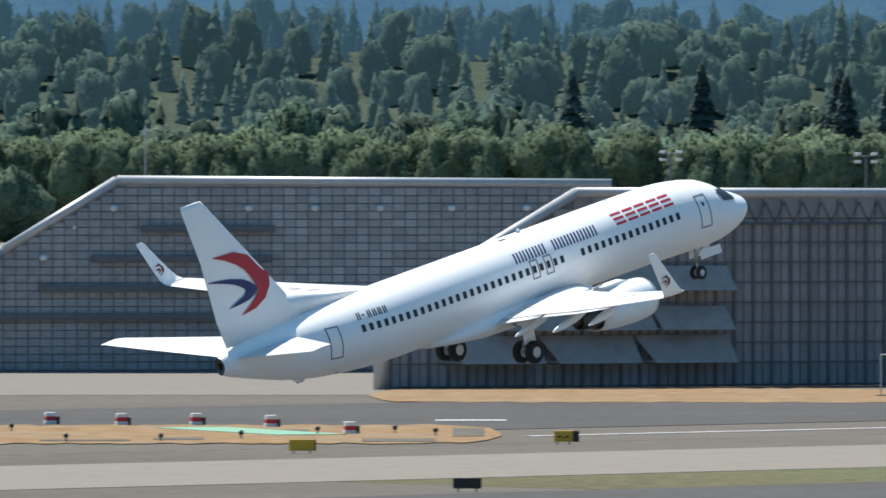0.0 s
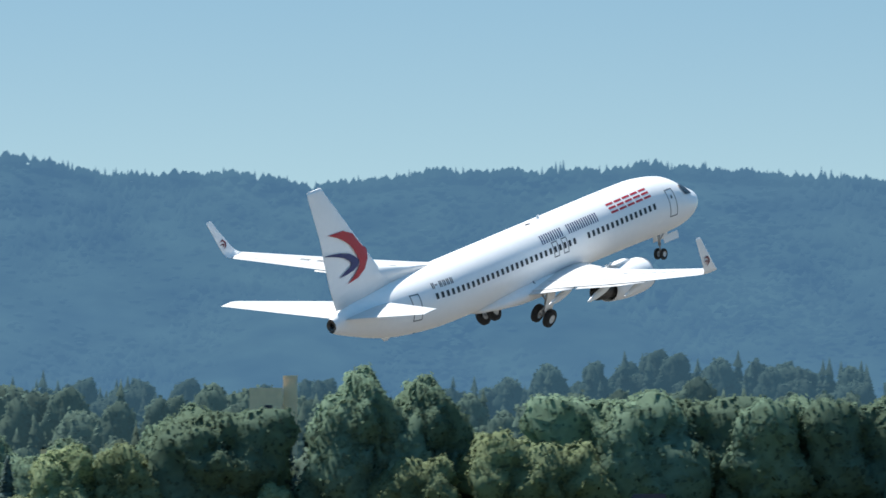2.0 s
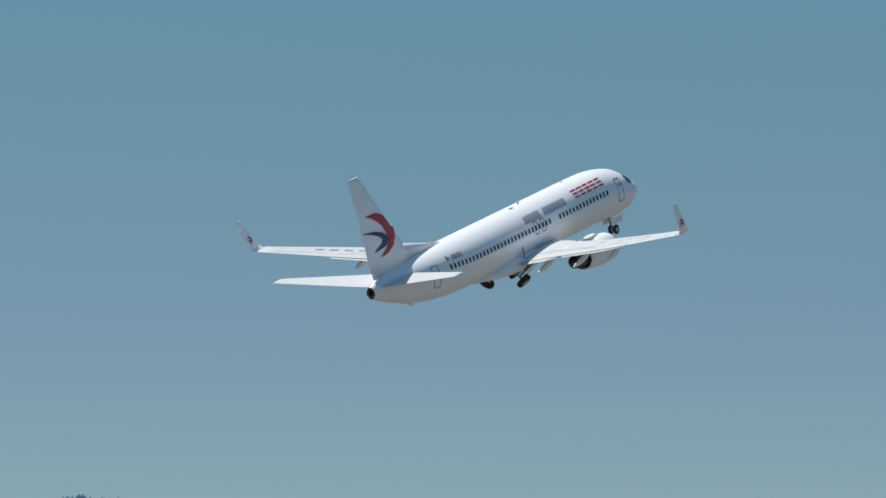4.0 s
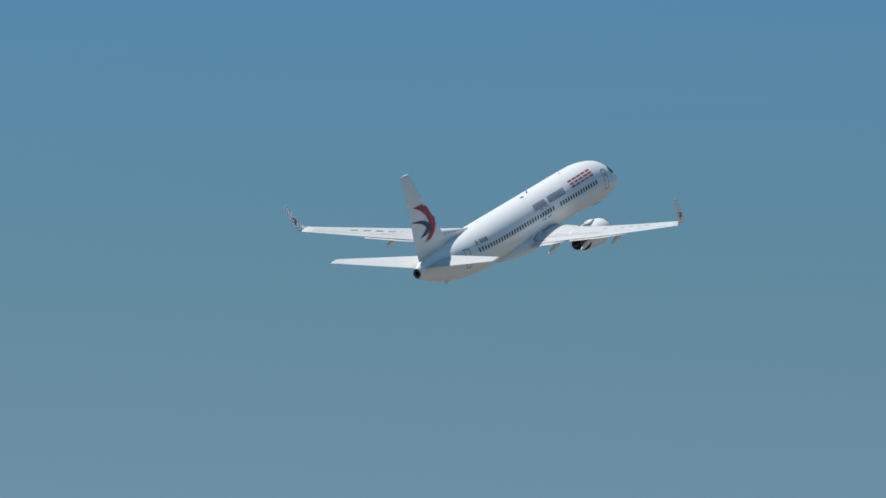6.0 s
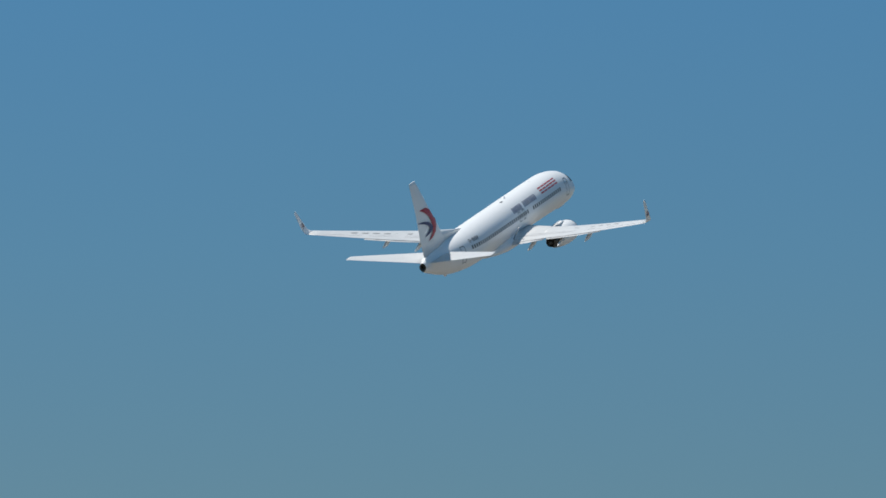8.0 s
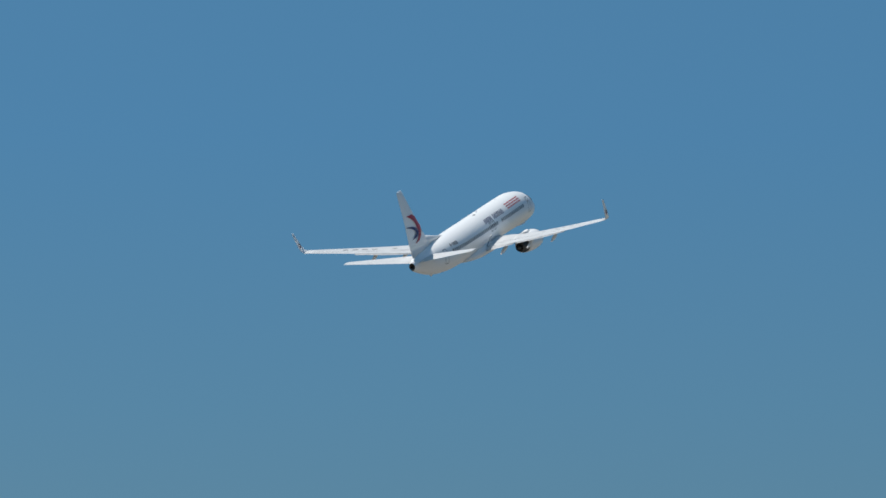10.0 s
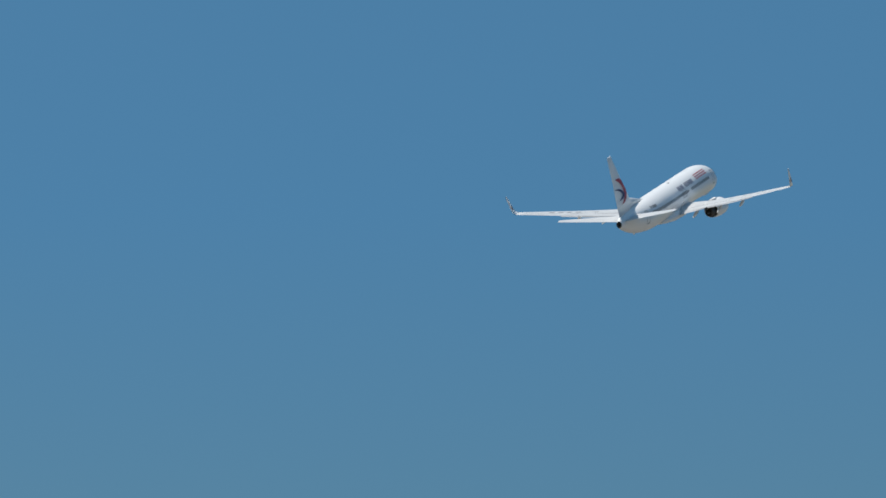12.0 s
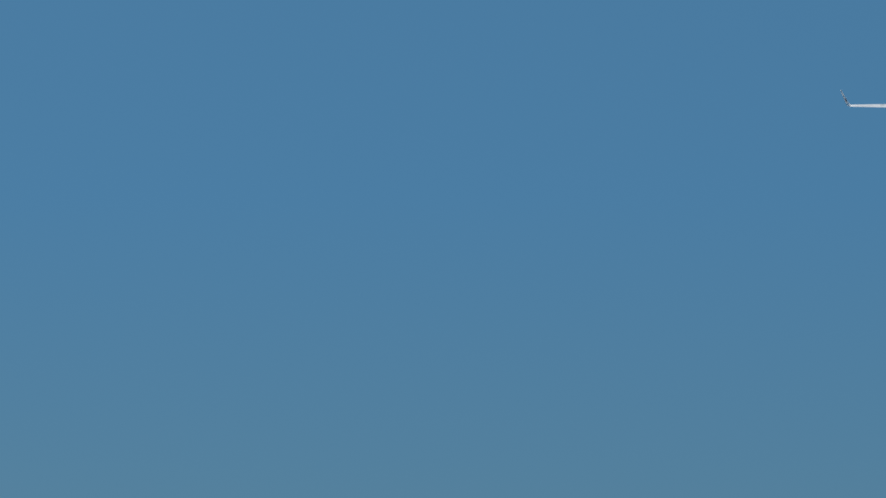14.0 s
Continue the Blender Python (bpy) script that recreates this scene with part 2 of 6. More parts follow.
# ---- the airliner: x forward, y to port, z up; stations are metres aft of the nose ----
MID = 19.0
HULL = np.array([
    (0.00, 0.04, -0.58, -0.68), (0.12, 0.32, -0.32, -0.94), (0.40, 0.62, -0.08, -1.18), (1.0, 0.99, 0.24, -1.48), (1.8, 1.32, 0.62, -1.72),
    (2.6, 1.54, 1.08, -1.86), (3.5, 1.70, 1.50, -1.92), (5.0, 1.84, 1.80, -1.90), (6.5, 1.88, 1.95, -1.86), (10.0, 1.88, 1.99, -1.82),
    (26.0, 1.88, 1.99, -1.78), (28.0, 1.87, 1.98, -1.74), (30.0, 1.79, 1.94, -1.58), (32.0, 1.60, 1.88, -1.34), (34.0, 1.26, 1.76, -0.92),
    (36.0, 0.80, 1.60, -0.32), (37.3, 0.46, 1.36, 0.10), (37.9, 0.30, 1.18, 0.34)])


def hull(s):
    """Half width, top and bottom of the fuselage at a station."""
    x, out = HULL[:, 0], []
    i = int(np.clip(np.searchsorted(x, s) - 1, 0, len(x) - 2))
    u = (s - x[i]) / (x[i + 1] - x[i])
    for k in (1, 2, 3):
        y = HULL[:, k]
        d = np.diff(y) / np.diff(x)
        def slope(j):
            if j == 0 or j == len(x) - 1:
                return d[min(j, len(d) - 1)]
            return 0.0 if d[j - 1] * d[j] <= 0 else 2 * d[j - 1] * d[j] / (d[j - 1] + d[j])
        h = x[i + 1] - x[i]
        out.append((2 * u**3 - 3 * u**2 + 1) * y[i] + (u**3 - 2 * u**2 + u) * h * slope(i) + (3 * u**2 - 2 * u**3) * y[i + 1] + (u**3 - u**2) * h * slope(i + 1))
    return out


def skin(s, v, side=-1, off=0.012):
    """A point on the fuselage at station s and v metres of arc above its marking line; side -1 is starboard."""
    w, top, low = hull(s)
    mid, half = (top + low) / 2, (top - low) / 2
    # marks shifted down the raised tube to fit the camera's view
    a = (v - np.interp(s, (0, 2.6, 5, 10, 26, 30, 34), (0, 0.08, 0.17, 0.26, 0.28, 0.17, 0))) / half
    return Vector((MID - s, side * (math.cos(a) * w + off * math.cos(a)), mid + math.sin(a) * half + off * math.sin(a)))


def patch(name, rects, mat, parent, side=-1, label="", off=0.012):
    """Painted areas on the fuselage skin; rects: (station aft, station forward, low, high, lean)."""
    verts, faces = [], []
    for s0, s1, v0, v1, lean in rects:
        nu, nv = max(1, int(abs(s0 - s1) / 0.6)), max(1, int((v1 - v0) / 0.25) + 1)
        base = len(verts)
        for j in range(nv + 1):
            for i in range(nu + 1):
                v = v0 + (v1 - v0) * j / nv
                verts.append(skin(s0 + (s1 - s0) * i / nu - lean * (v - v0), v, side, off))
        for j in range(nv):
            for i in range(nu):
                k = base + j * (nu + 1) + i
                faces.append((k, k + 1, k + nu + 2, k + nu + 1))
    return piece(name, mesh(name, verts, faces, mat), parent, label=label)


def frame_rects(s, v0, v1, wide, line):
    h = wide / 2
    return [(s + h, s + h - line, v0, v1, 0), (s - h + line, s - h, v0, v1, 0), (s + h - line, s - h + line, v0, v0 + line, 0), (s + h - line, s - h + line, v1 - line, v1, 0)]


def foil(sections, mat, n=10, slots=None):
    """Loft of wing sections: (leading edge point, chord, thickness, thickness direction)."""
    ts = [0.5 - 0.5 * math.cos(math.pi * k / n) for k in range(n + 1)]
    def half(t):
        return 5 * (0.2969 * math.sqrt(t) - 0.126 * t - 0.3516 * t * t + 0.2843 * t**3 - 0.1030 * t**4)
    verts, faces = [], []
    for lead, chord, thick, up in sections:
        lead, up = Vector(lead), Vector(up).normalized()
        loop = [(t, half(t)) for t in reversed(ts)] + [(t, -half(t) * 0.8) for t in ts[1:-1]]
        for t, h in loop:
            verts.append(lead + Vector((-chord * t, 0, 0)) + up * (h * thick * chord))
    m = 2 * n
    for i in range(len(sections) - 1):
        for k in range(m):
            faces.append((i * m + k, i * m + (k + 1) % m, (i + 1) * m + (k + 1) % m, (i + 1) * m + k))
    last = (len(sections) - 1) * m
    faces.append(tuple(range(m)))
    faces.append(tuple(last + k for k in range(m)))
    return verts, faces


def foil_mesh(name, sections, mat, n=10):
    verts, faces = foil(sections, mat, n)
    me = mesh(name, verts, faces, mat, True)
    bm = bmesh.new()
    bm.from_mesh(me)
    bmesh.ops.recalc_face_normals(bm, faces=bm.faces)
    bm.to_mesh(me)
    bm.free()
    return me


# wing plan at a distance y from the centre line: leading edge, trailing edge, height
def wing_plan(y):
    lead = np.interp(y, (1.0, 1.88, 5.4, 17.0), (13.3, 14.2, 16.75, 22.8))
    trail = np.interp(y, (1.0, 5.7, 17.0), (20.35, 21.0, 24.35))
    z = np.interp(y, (1.0, 1.88, 9.0, 17.0), (-1.50, -1.38, -0.38, 1.02))
    return lead, trail, z


def build_wing(plane, side):
    tag = "port" if side > 0 else "starboard"
    sections = []
    for y in (1.0, 1.88, 3.2, 5.4, 8.0, 11.0, 14.0, 16.2, 17.0):
        lead, trail, z = wing_plan(y)
        sections.append(((MID - lead, side * y, z), trail - lead, np.interp(y, (1.88, 5.4, 17), (0.13, 0.115, 0.10)), (0, 0, 1)))
    wing = piece("wing", foil_mesh("wing", sections, GREY_WING, 12), plane, label="pale grey metal wing with white leading edge")
    # blended winglet
    sections = []
    for y, z, lead, chord, lean in ((17.0, 1.02, 22.8, 1.55, 0.1), (17.18, 1.10, 23.1, 1.34, 0.5), (17.30, 1.32, 23.4, 1.18, 0.85), (17.40, 1.8, 23.8, 1.0, 0.97), (17.50, 2.6, 24.4, 0.76, 0.99), (17.60, 3.35, 24.95, 0.54, 0.99), (17.61, 3.46, 25.1, 0.36, 0.99)):
        sections.append(((MID - lead, side * y, z), chord, 0.10, (0, -side * lean, math.sqrt(1 - lean * lean))))
    let = piece("winglet", foil_mesh("winglet", sections, WHITE), wing, label="white upswept blended winglet")
    # emblem on both faces of the winglet
    for face in (-1, 1):
        for pts in ([(24.78, 2.06), (24.40, 2.20), (24.17, 1.98), (24.30, 1.98), (24.44, 2.08)], [(24.30, 2.0), (24.14, 1.98), (24.16, 1.74), (24.50, 1.54), (24.28, 1.78)], [(24.78, 1.88), (24.46, 1.96), (24.32, 1.84), (24.58, 1.68), (24.44, 1.86)]):
            verts = [(MID - s, side * (17.40 + (z - 1.8) * 0.125 + face * 0.08), z) for s, z in pts]
            piece("emblem", mesh("emblem", verts, [tuple(range(5))], RED_DARK), wing, label="small dark red emblem")
    # spoiler and aileron seams and the marking bars on the upper skin
    def on_top(y, t, off=0.012):
        lead, trail, z = wing_plan(y)
        chord = trail - lead
        h = 5 * (0.2969 * math.sqrt(t) - 0.126 * t - 0.3516 * t * t + 0.2843 * t**3 - 0.1030 * t**4)
        thick = np.interp(y, (1.88, 5.4, 17), (0.13, 0.115, 0.10))
        return (MID - lead - chord * t, side * y, z + h * thick * chord + off)
    def top_patch(name, y0, y1, t0, t1, mat, label=""):
        n = max(1, int((y1 - y0) / 0.7))
        verts, faces = [], []
        for i in range(n + 1):
            y = y0 + (y1 - y0) * i / n
            verts += [on_top(y, t0), on_top(y, (t0 + t1) / 2, 0.016), on_top(y, t1)]
        for i in range(n):
            for j in (0, 1):
                k = i * 3 + j
                faces.append((k, k + 1, k + 4, k + 3))
        piece(name, mesh(name, verts, faces, mat), wing, label=label)
    for i in range(6):
        y = 8.2 + i * 0.95
        for t0, t1, w in ((0.43, 0.458, 0.56), (0.50, 0.528, 0.56))[:2 if side > 0 else 1]:
            top_patch("marking_bar", y, y + w, t0, t1, INK)
    for y0, y1, t0, t1 in ((2.2, 11.8, 0.742, 0.752), (12.4, 15.8, 0.76, 0.77), (3.4, 11.0, 0.66, 0.668)):
        top_patch("panel_seam", y0, y1, t0, t1, SEAM)
    # flaps, set for take-off
    for y0, y1, drop in ((2.1, 5.35, 6), (5.75, 11.9, 5)):
        sections = []
        for y in (y0, (y0 + y1) / 2, y1):
            lead, trail, z = wing_plan(y)
            chord = 0.25 * (trail - lead) + 0.55
            sections.append(((MID - trail + 0.25 + chord * 0.62, side * y, z - 0.01), chord, 0.10, (math.sin(radians(drop)), 0, math.cos(radians(drop)))))
        verts, faces = foil(sections, GREY_WING, 8)
        out = []
        for v in verts:
            lead, trail, z = wing_plan(abs(v.y))
            hinge = Vector((MID - trail + 0.55, v.y, z - 0.05))
            out.append(hinge + Matrix.Rotation(radians(-drop), 3, "Y") @ (v - hinge))
        me = mesh("flap", out, faces, GREY_WING, True)
        bm = bmesh.new()
        bm.from_mesh(me)
        bmesh.ops.recalc_face_normals(bm, faces=bm.faces)
        bm.to_mesh(me)
        bm.free()
        piece("flap", me, wing, label="extended grey trailing-edge flap")
    # track fairings below the flaps
    for y, length in ((3.9, 2.9), (7.2, 2.9), (10.2, 2.5)):
        lead, trail, z = wing_plan(y)
        prof = [(0, 0.02), (0.25, 0.10), (0.8, 0.18), (1.3, 0.20), (length - 0.9, 0.18), (length - 0.25, 0.09), (length, 0.02)]
        v, f = lathe(prof, 10, (0, 0, 0), 0.85, 1.25)
        me = mesh("flap_track_fairing", v, f, WHITE, True)
        piece("flap_track_fairing", me, wing, pose(MID - trail + 2.0, side * y, z - 0.24, 0, -11, 0))
    return wing


def build_engine(plane, side):
    at = (MID - 13.05, side * 4.83, -2.02)
    outer = [(0.14, 0.80), (0.03, 0.88), (0.0, 0.92), (0.06, 0.98), (0.35, 1.05), (0.9, 1.09), (1.7, 1.09), (2.6, 1.03), (3.3, 0.94), (3.9, 0.84), (3.9, 0.81), (3.4, 0.80), (2.6, 0.80)]
    v, f = lathe(outer, 36, at, 1.03, 0.93)
    eng = piece("engine", mesh("engine", v, f, WHITE, True), plane, label="white underwing jet engine nacelle")
    v, f = lathe([(0.16, 0.80), (0.03, 0.885), (-0.01, 0.92), (0.06, 0.988), (0.22, 1.03)], 36, at, 1.03, 0.93)
    piece("inlet_lip", mesh("inlet_lip", v, f, STEEL, True), eng, label="bare metal inlet lip")
    v, f = lathe([(0.15, 0.80), (0.7, 0.77), (0.9, 0.77), (0.95, 0.30), (0.6, 0.12), (0.45, 0.01)], 30, at)
    piece("fan", mesh("fan", v, f, DARK, True), eng, label="dark fan behind the inlet")
    v, f = lathe([(2.7, 0.80), (3.0, 0.70), (4.2, 0.58), (5.0, 0.44), (5.0, 0.38), (4.6, 0.36)], 30, at)
    piece("core_nozzle", mesh("core_nozzle", v, f, HOT, True), eng, label="dark burnt metal exhaust nozzle")
    v, f = lathe([(4.5, 0.33), (5.0, 0.26), (5.6, 0.03)], 20, at)
    piece("exhaust_plug", mesh("exhaust_plug", v, f, HOT, True), eng)
    lead, trail, z = wing_plan(4.85)
    sections = [((at[0] - 0.9, at[1], at[2] + 1.05), 4.3, 0.09, (0, 1, 0)), ((at[0] - 1.7, at[1], at[2] + 1.32), 4.4, 0.08, (0, 1, 0)), ((at[0] - 3.0, at[1], z - 0.05), 4.0, 0.07, (0, 1, 0))]
    piece("pylon", foil_mesh("pylon", sections, WHITE), eng)
    return eng


def wheel_mesh(name, r, wide, hub):
    prof = [(-wide / 2 + 0.02, hub), (-wide / 2, r * 0.72), (-wide / 2 + 0.05, r * 0.93), (-wide / 4, r), (wide / 4, r), (wide / 2 - 0.05, r * 0.93), (wide / 2, r * 0.72), (wide / 2 - 0.02, hub), (wide / 2 - 0.07, hub * 0.86), (wide / 2 - 0.05, hub * 0.4), (wide / 2, 0.01)]
    prof = [(-wide / 2, 0.01), (-wide / 2 + 0.05, hub * 0.4), (-wide / 2 + 0.07, hub * 0.86)] + prof
    n = 28
    verts, faces, slots = [], [], []
    for a, q in prof:
        for k in range(n):
            t = 2 * math.pi * k / n
            verts.append((math.cos(t) * q, a, math.sin(t) * q))
    for i in range(len(prof) - 1):
        for k in range(n):
            faces.append((i * n + k, i * n + (k + 1) % n, (i + 1) * n + (k + 1) % n, (i + 1) * n + k))
            slots.append(1 if (i < 3 or i > 9) else 0)
    return mesh(name, verts, faces, [RUBBER, HUB], True, slots)


def build_gear(plane):
    """Landing gear: every leg hangs at its pivot, so that it can swing."""
    legs = []
    wheel = wheel_mesh("wheel", 0.565, 0.40, 0.27)
    for side in (1, -1):
        bm = bmesh.new()
        rod(bm, (0, 0, 0.1), (0, 0, -1.15), 0.13, 0.12, 12)
        rod(bm, (0, 0, -1.1), (0, 0, -1.9), 0.085, None, 12)
        rod(bm, (0, -0.55, -1.9), (0, 0.55, -1.9), 0.075, None, 10)
        rod(bm, (0, 0, -0.95), (0, -side * 1.25, -0.05), 0.06)
        rod(bm, (0.0, 0, -1.2), (-0.32, 0, -1.45), 0.035)
        rod(bm, (-0.32, 0, -1.45), (0.0, 0, -1.85), 0.035)
        leg = part("main_gear", bm, STEEL, plane, "steel main landing gear leg with twin wheels", True)
        for y in (-0.43, 0.43):
            piece("wheel", wheel, leg, pose(0, y, -1.9), "black tyre with pale hub")
        bm = bmesh.new()
        box(bm, -0.42, 0.42, side * 0.22, side * 0.26, -1.45, -0.15, 0.02)
        part("gear_door", bm, WHITE, leg, "white gear door panel")
        legs.append((leg, side))
    bm = bmesh.new()
    rod(bm, (0, 0, 0.1), (0, 0, -0.75), 0.09, None, 12)
    rod(bm, (0, 0, -0.7), (0, 0, -1.28), 0.055, None, 10)
    rod(bm, (0, -0.28, -1.28), (0, 0.28, -1.28), 0.05)
    rod(bm, (0.0, 0, -0.5), (0.75, 0, 0.05), 0.045)
    leg = part("nose_gear", bm, STEEL, plane, "steel nose landing gear leg with twin wheels", True)
    small = wheel_mesh("nose_wheel", 0.345, 0.20, 0.17)
    for y in (-0.22, 0.22):
        piece("wheel", small, leg, pose(0, y, -1.28), "small black tyre with pale hub")
    doors = []
    for side in (1, -1):
        bm = bmesh.new()
        box(bm, -0.1, 1.45, -0.02, 0.02, -0.45, 0.0, 0.015)
        doors.append((part("nose_gear_door", bm, WHITE, plane, "white nose gear door hanging open"), side))
    return legs, leg, doors


def build_airliner():
    plane = tagged(new("airliner"), "white twin-engine jet airliner climbing, red and navy tail emblem", "airplane")
    # fuselage
    n = 48
    stations = sorted({0.0, 0.05, 0.12, 0.25, 0.4, 0.7, 1.0, 1.4, 1.8, 2.2, 2.6, 3.0, 3.5, 4.2, 5.0, 5.8, 6.5, 8, 10, 12, 14, 16, 18, 20, 22, 24, 26, 27, 28, 29, 30, 31, 32, 33, 34, 35, 36, 36.7, 37.3, 37.9})
    verts, faces = [], []
    for s in stations:
        w, top, low = hull(s)
        mid, half = (top + low) / 2, (top - low) / 2
        for k in range(n):
            a = 2 * math.pi * k / n
            verts.append((MID - s, math.cos(a) * w, mid + math.sin(a) * half))
    for i in range(len(stations) - 1):
        for k in range(n):
            faces.append((i * n + k, i * n + (k + 1) % n, (i + 1) * n + (k + 1) % n, (i + 1) * n + k))
    faces.append(tuple(range(n)))
    body = piece("fuselage", mesh("fuselage", verts, faces, WHITE, True), plane, label="glossy white tubular fuselage")
    w, top, low = hull(37.9)
    v, f = lathe([(0, 0.34), (0.0, 0.20), (-0.3, 0.16)], 20, (MID - 37.9, 0, (top + low) / 2))
    piece("exhaust_port", mesh("exhaust_port", v, f, HOT, True), body, label="dark auxiliary exhaust port")
    # wing-to-body fairing below the cabin
    ring = [(12.6, 0.9, -1.6, -1.9), (13.6, 1.55, -1.3, -2.06), (15.0, 1.98, -1.0, -2.20), (18.0, 2.08, -0.9, -2.26), (21.0, 2.0, -1.0, -2.20), (22.8, 1.7, -1.2, -2.04), (24.4, 1.1, -1.5, -1.84)]
    verts, faces, m = [], [], 24
    for s, w, top, low in ring:
        for k in range(m):
            a = 2 * math.pi * k / m
            verts.append((MID - s, math.copysign(abs(math.cos(a)) ** 0.7, math.cos(a)) * w, (top + low) / 2 + math.copysign(abs(math.sin(a)) ** 0.8, math.sin(a)) * (top - low) / 2))
    for i in range(len(ring) - 1):
        for k in range(m):
            faces.append((i * m + k, i * m + (k + 1) % m, (i + 1) * m + (k + 1) % m, (i + 1) * m + k))
    faces += [tuple(range(m)), tuple((len(ring) - 1) * m + k for k in range(m))]
    piece("belly_fairing", mesh("belly_fairing", verts, faces, WHITE, True), body)
    # cabin windows: one shared mesh along the parallel part, fitted ones at the tail
    for side in (-1, 1):
        for i in range(46):
            s = 6.75 + 0.508 * i
            if 14.3 < s < 14.9:
                continue
            patch("cabin_window", [(s + 0.125, s - 0.125, 0.42, 0.78, 0)], PANE, body, side)
        for s, v0, v1, wide, name in ((4.70, -0.40, 1.36, 0.86, "cabin_door"), (31.5, -0.62, 1.02, 0.80, "cabin_door"), (17.35, 0.12, 1.08, 0.56, "overwing_exit"), (16.35, 0.12, 1.08, 0.56, "overwing_exit")):
            patch(name, frame_rects(s, v0, v1, wide, 0.07), SEAM, body, side, "white door with a dark seam", 0.008)
        patch("door_window", [(4.78, 4.62, 0.72, 0.92, 0)], PANE, body, side)
        # flight deck windows
        patch("flight_deck_window", [(2.95 - 0.2 * i, 2.76 - 0.2 * i, 0.72, 1.40, -0.35) for i in range(6)], PANE, body, side, "dark side window of the flight deck", 0.045)
        patch("flight_deck_window", [(2.30, 1.72, 0.82, 1.60, -0.55)], PANE, body, side, "dark windscreen of the flight deck", 0.04)
        # the operator's name and the registration as plain bars in their colours
        for i in range(13):
            if i != 5:
                s = 18.45 - 0.47 * i
                for rect in ((s, s - 0.11, 1.13, 1.73, 0.2), (s - 0.225, s - 0.335, 1.13, 1.73, 0.2)):
                    patch("name_bar", [rect], NAVY, body, side)
        for i in range(5):
            s = 10.95 - 0.89 * i
            bars = [(s, s - 0.74, 1.24, 1.38, 0.1), (s, s - 0.74, 1.53, 1.67, 0.1), (s, s - 0.74, 1.82, 1.96, 0.1)]
            for rect in bars:
                patch("name_bar", [rect], RED, body, side)
        for i in range(6):
            s = 29.75 - 0.35 * i
            bars = [(s, s - 0.08, 1.05, 1.45, 0.2), (s - 0.14, s - 0.22, 1.05, 1.45, 0.2)] if i != 1 else [(s, s - 0.2, 1.22, 1.30, 0)]
            for rect in bars:
                patch("registration_bar", [rect], INK, body, side)
    # tail skid, drain ports and vents near the tail
    w, top, low = hull(32.6)
    piece("tail_skid", foil_mesh("tail_skid", [((MID - 32.0, 0, low + 0.15), 1.3, 0.16, (0, 1, 0)), ((MID - 32.55, 0, low - 0.14), 0.42, 0.2, (0, 1, 0))], WHITE, 6), body, label="small white tail skid")
    for s, v in ((34.3, 0.62), (35.6, 0.30), (30.9, -1.9)):
        patch("vent", [(s + 0.12, s - 0.12, v, v + 0.13, 0)], INK, body, -1)
    # blade antennas and beacon on the spine
    for s, h in ((16.0, 0.42), (9.5, 0.3)):
        piece("blade_antenna", foil_mesh("blade_antenna", [((MID - s, 0, 1.76), 0.45, 0.12, (0, 1, 0)), ((MID - s - 0.18, 0, 1.76 + h), 0.22, 0.1, (0, 1, 0))], WHITE, 6), body)
    patch("beacon_plate", [(18.0, 17.5, 2.9, 3.1, 0)], INK, body, -1)
    # tail: fin with its root fillet, rudder line, tailplanes
    sections = [((MID - 31.5, 0, 1.5), 5.75, 0.085, (0, 1, 0)), ((MID - 32.55, 0, 2.9), 5.1, 0.085, (0, 1, 0)), ((MID - 34.95, 0, 5.9), 3.08, 0.09, (0, 1, 0)), ((MID - 37.15, 0, 8.65), 1.58, 0.095, (0, 1, 0)), ((MID - 37.36, 0, 8.88), 1.36, 0.08, (0, 1, 0))]
    fin = piece("fin", foil_mesh("fin", sections, WHITE, 14), plane, label="white tall swept tail fin")
    sections = [((MID - 27.3, 0, 1.9), 6.5, 0.07, (0, 1, 0)), ((MID - 29.6, 0, 2.35), 4.6, 0.08, (0, 1, 0)), ((MID - 32.6, 0, 3.05), 2.4, 0.10, (0, 1, 0))]
    piece("fin_fillet", foil_mesh("fin_fillet", sections, WHITE), fin)
    for side in (-1, 1):
        def on_fin(s, z):
            lead = np.interp(z, (1.5, 2.9, 5.9, 8.65), (31.5, 32.55, 34.95, 37.15))
            chord = np.interp(z, (1.5, 2.9, 5.9, 8.65), (5.75, 5.1, 3.08, 1.58))
            t = min(max((s - lead) / chord, 0.02), 1)
            h = 5 * (0.2969 * math.sqrt(t) - 0.126 * t - 0.3516 * t * t + 0.2843 * t**3 - 0.1030 * t**4)
            return (MID - s, side * (h * 0.09 * chord + 0.03), z)
        for name, outer, inner, mat, label in EMBLEM:
            k, verts, faces = 10, [], []
            def along(line, u):
                x = np.linspace(0, 1, len(line))
                return np.interp(u, x, [p[0] for p in line]), np.interp(u, x, [p[1] for p in line])
            for i in range(k + 1):
                a, b = along(outer, i / k), along(inner, i / k)
                for j in range(4):
                    verts.append(on_fin(a[0] + (b[0] - a[0]) * j / 3, a[1] + (b[1] - a[1]) * j / 3))
            for i in range(k):
                for j in range(3):
                    q = i * 4 + j
                    faces.append((q, q + 1, q + 5, q + 4))
            piece(name, mesh(name, verts, faces, mat), fin, label=label)
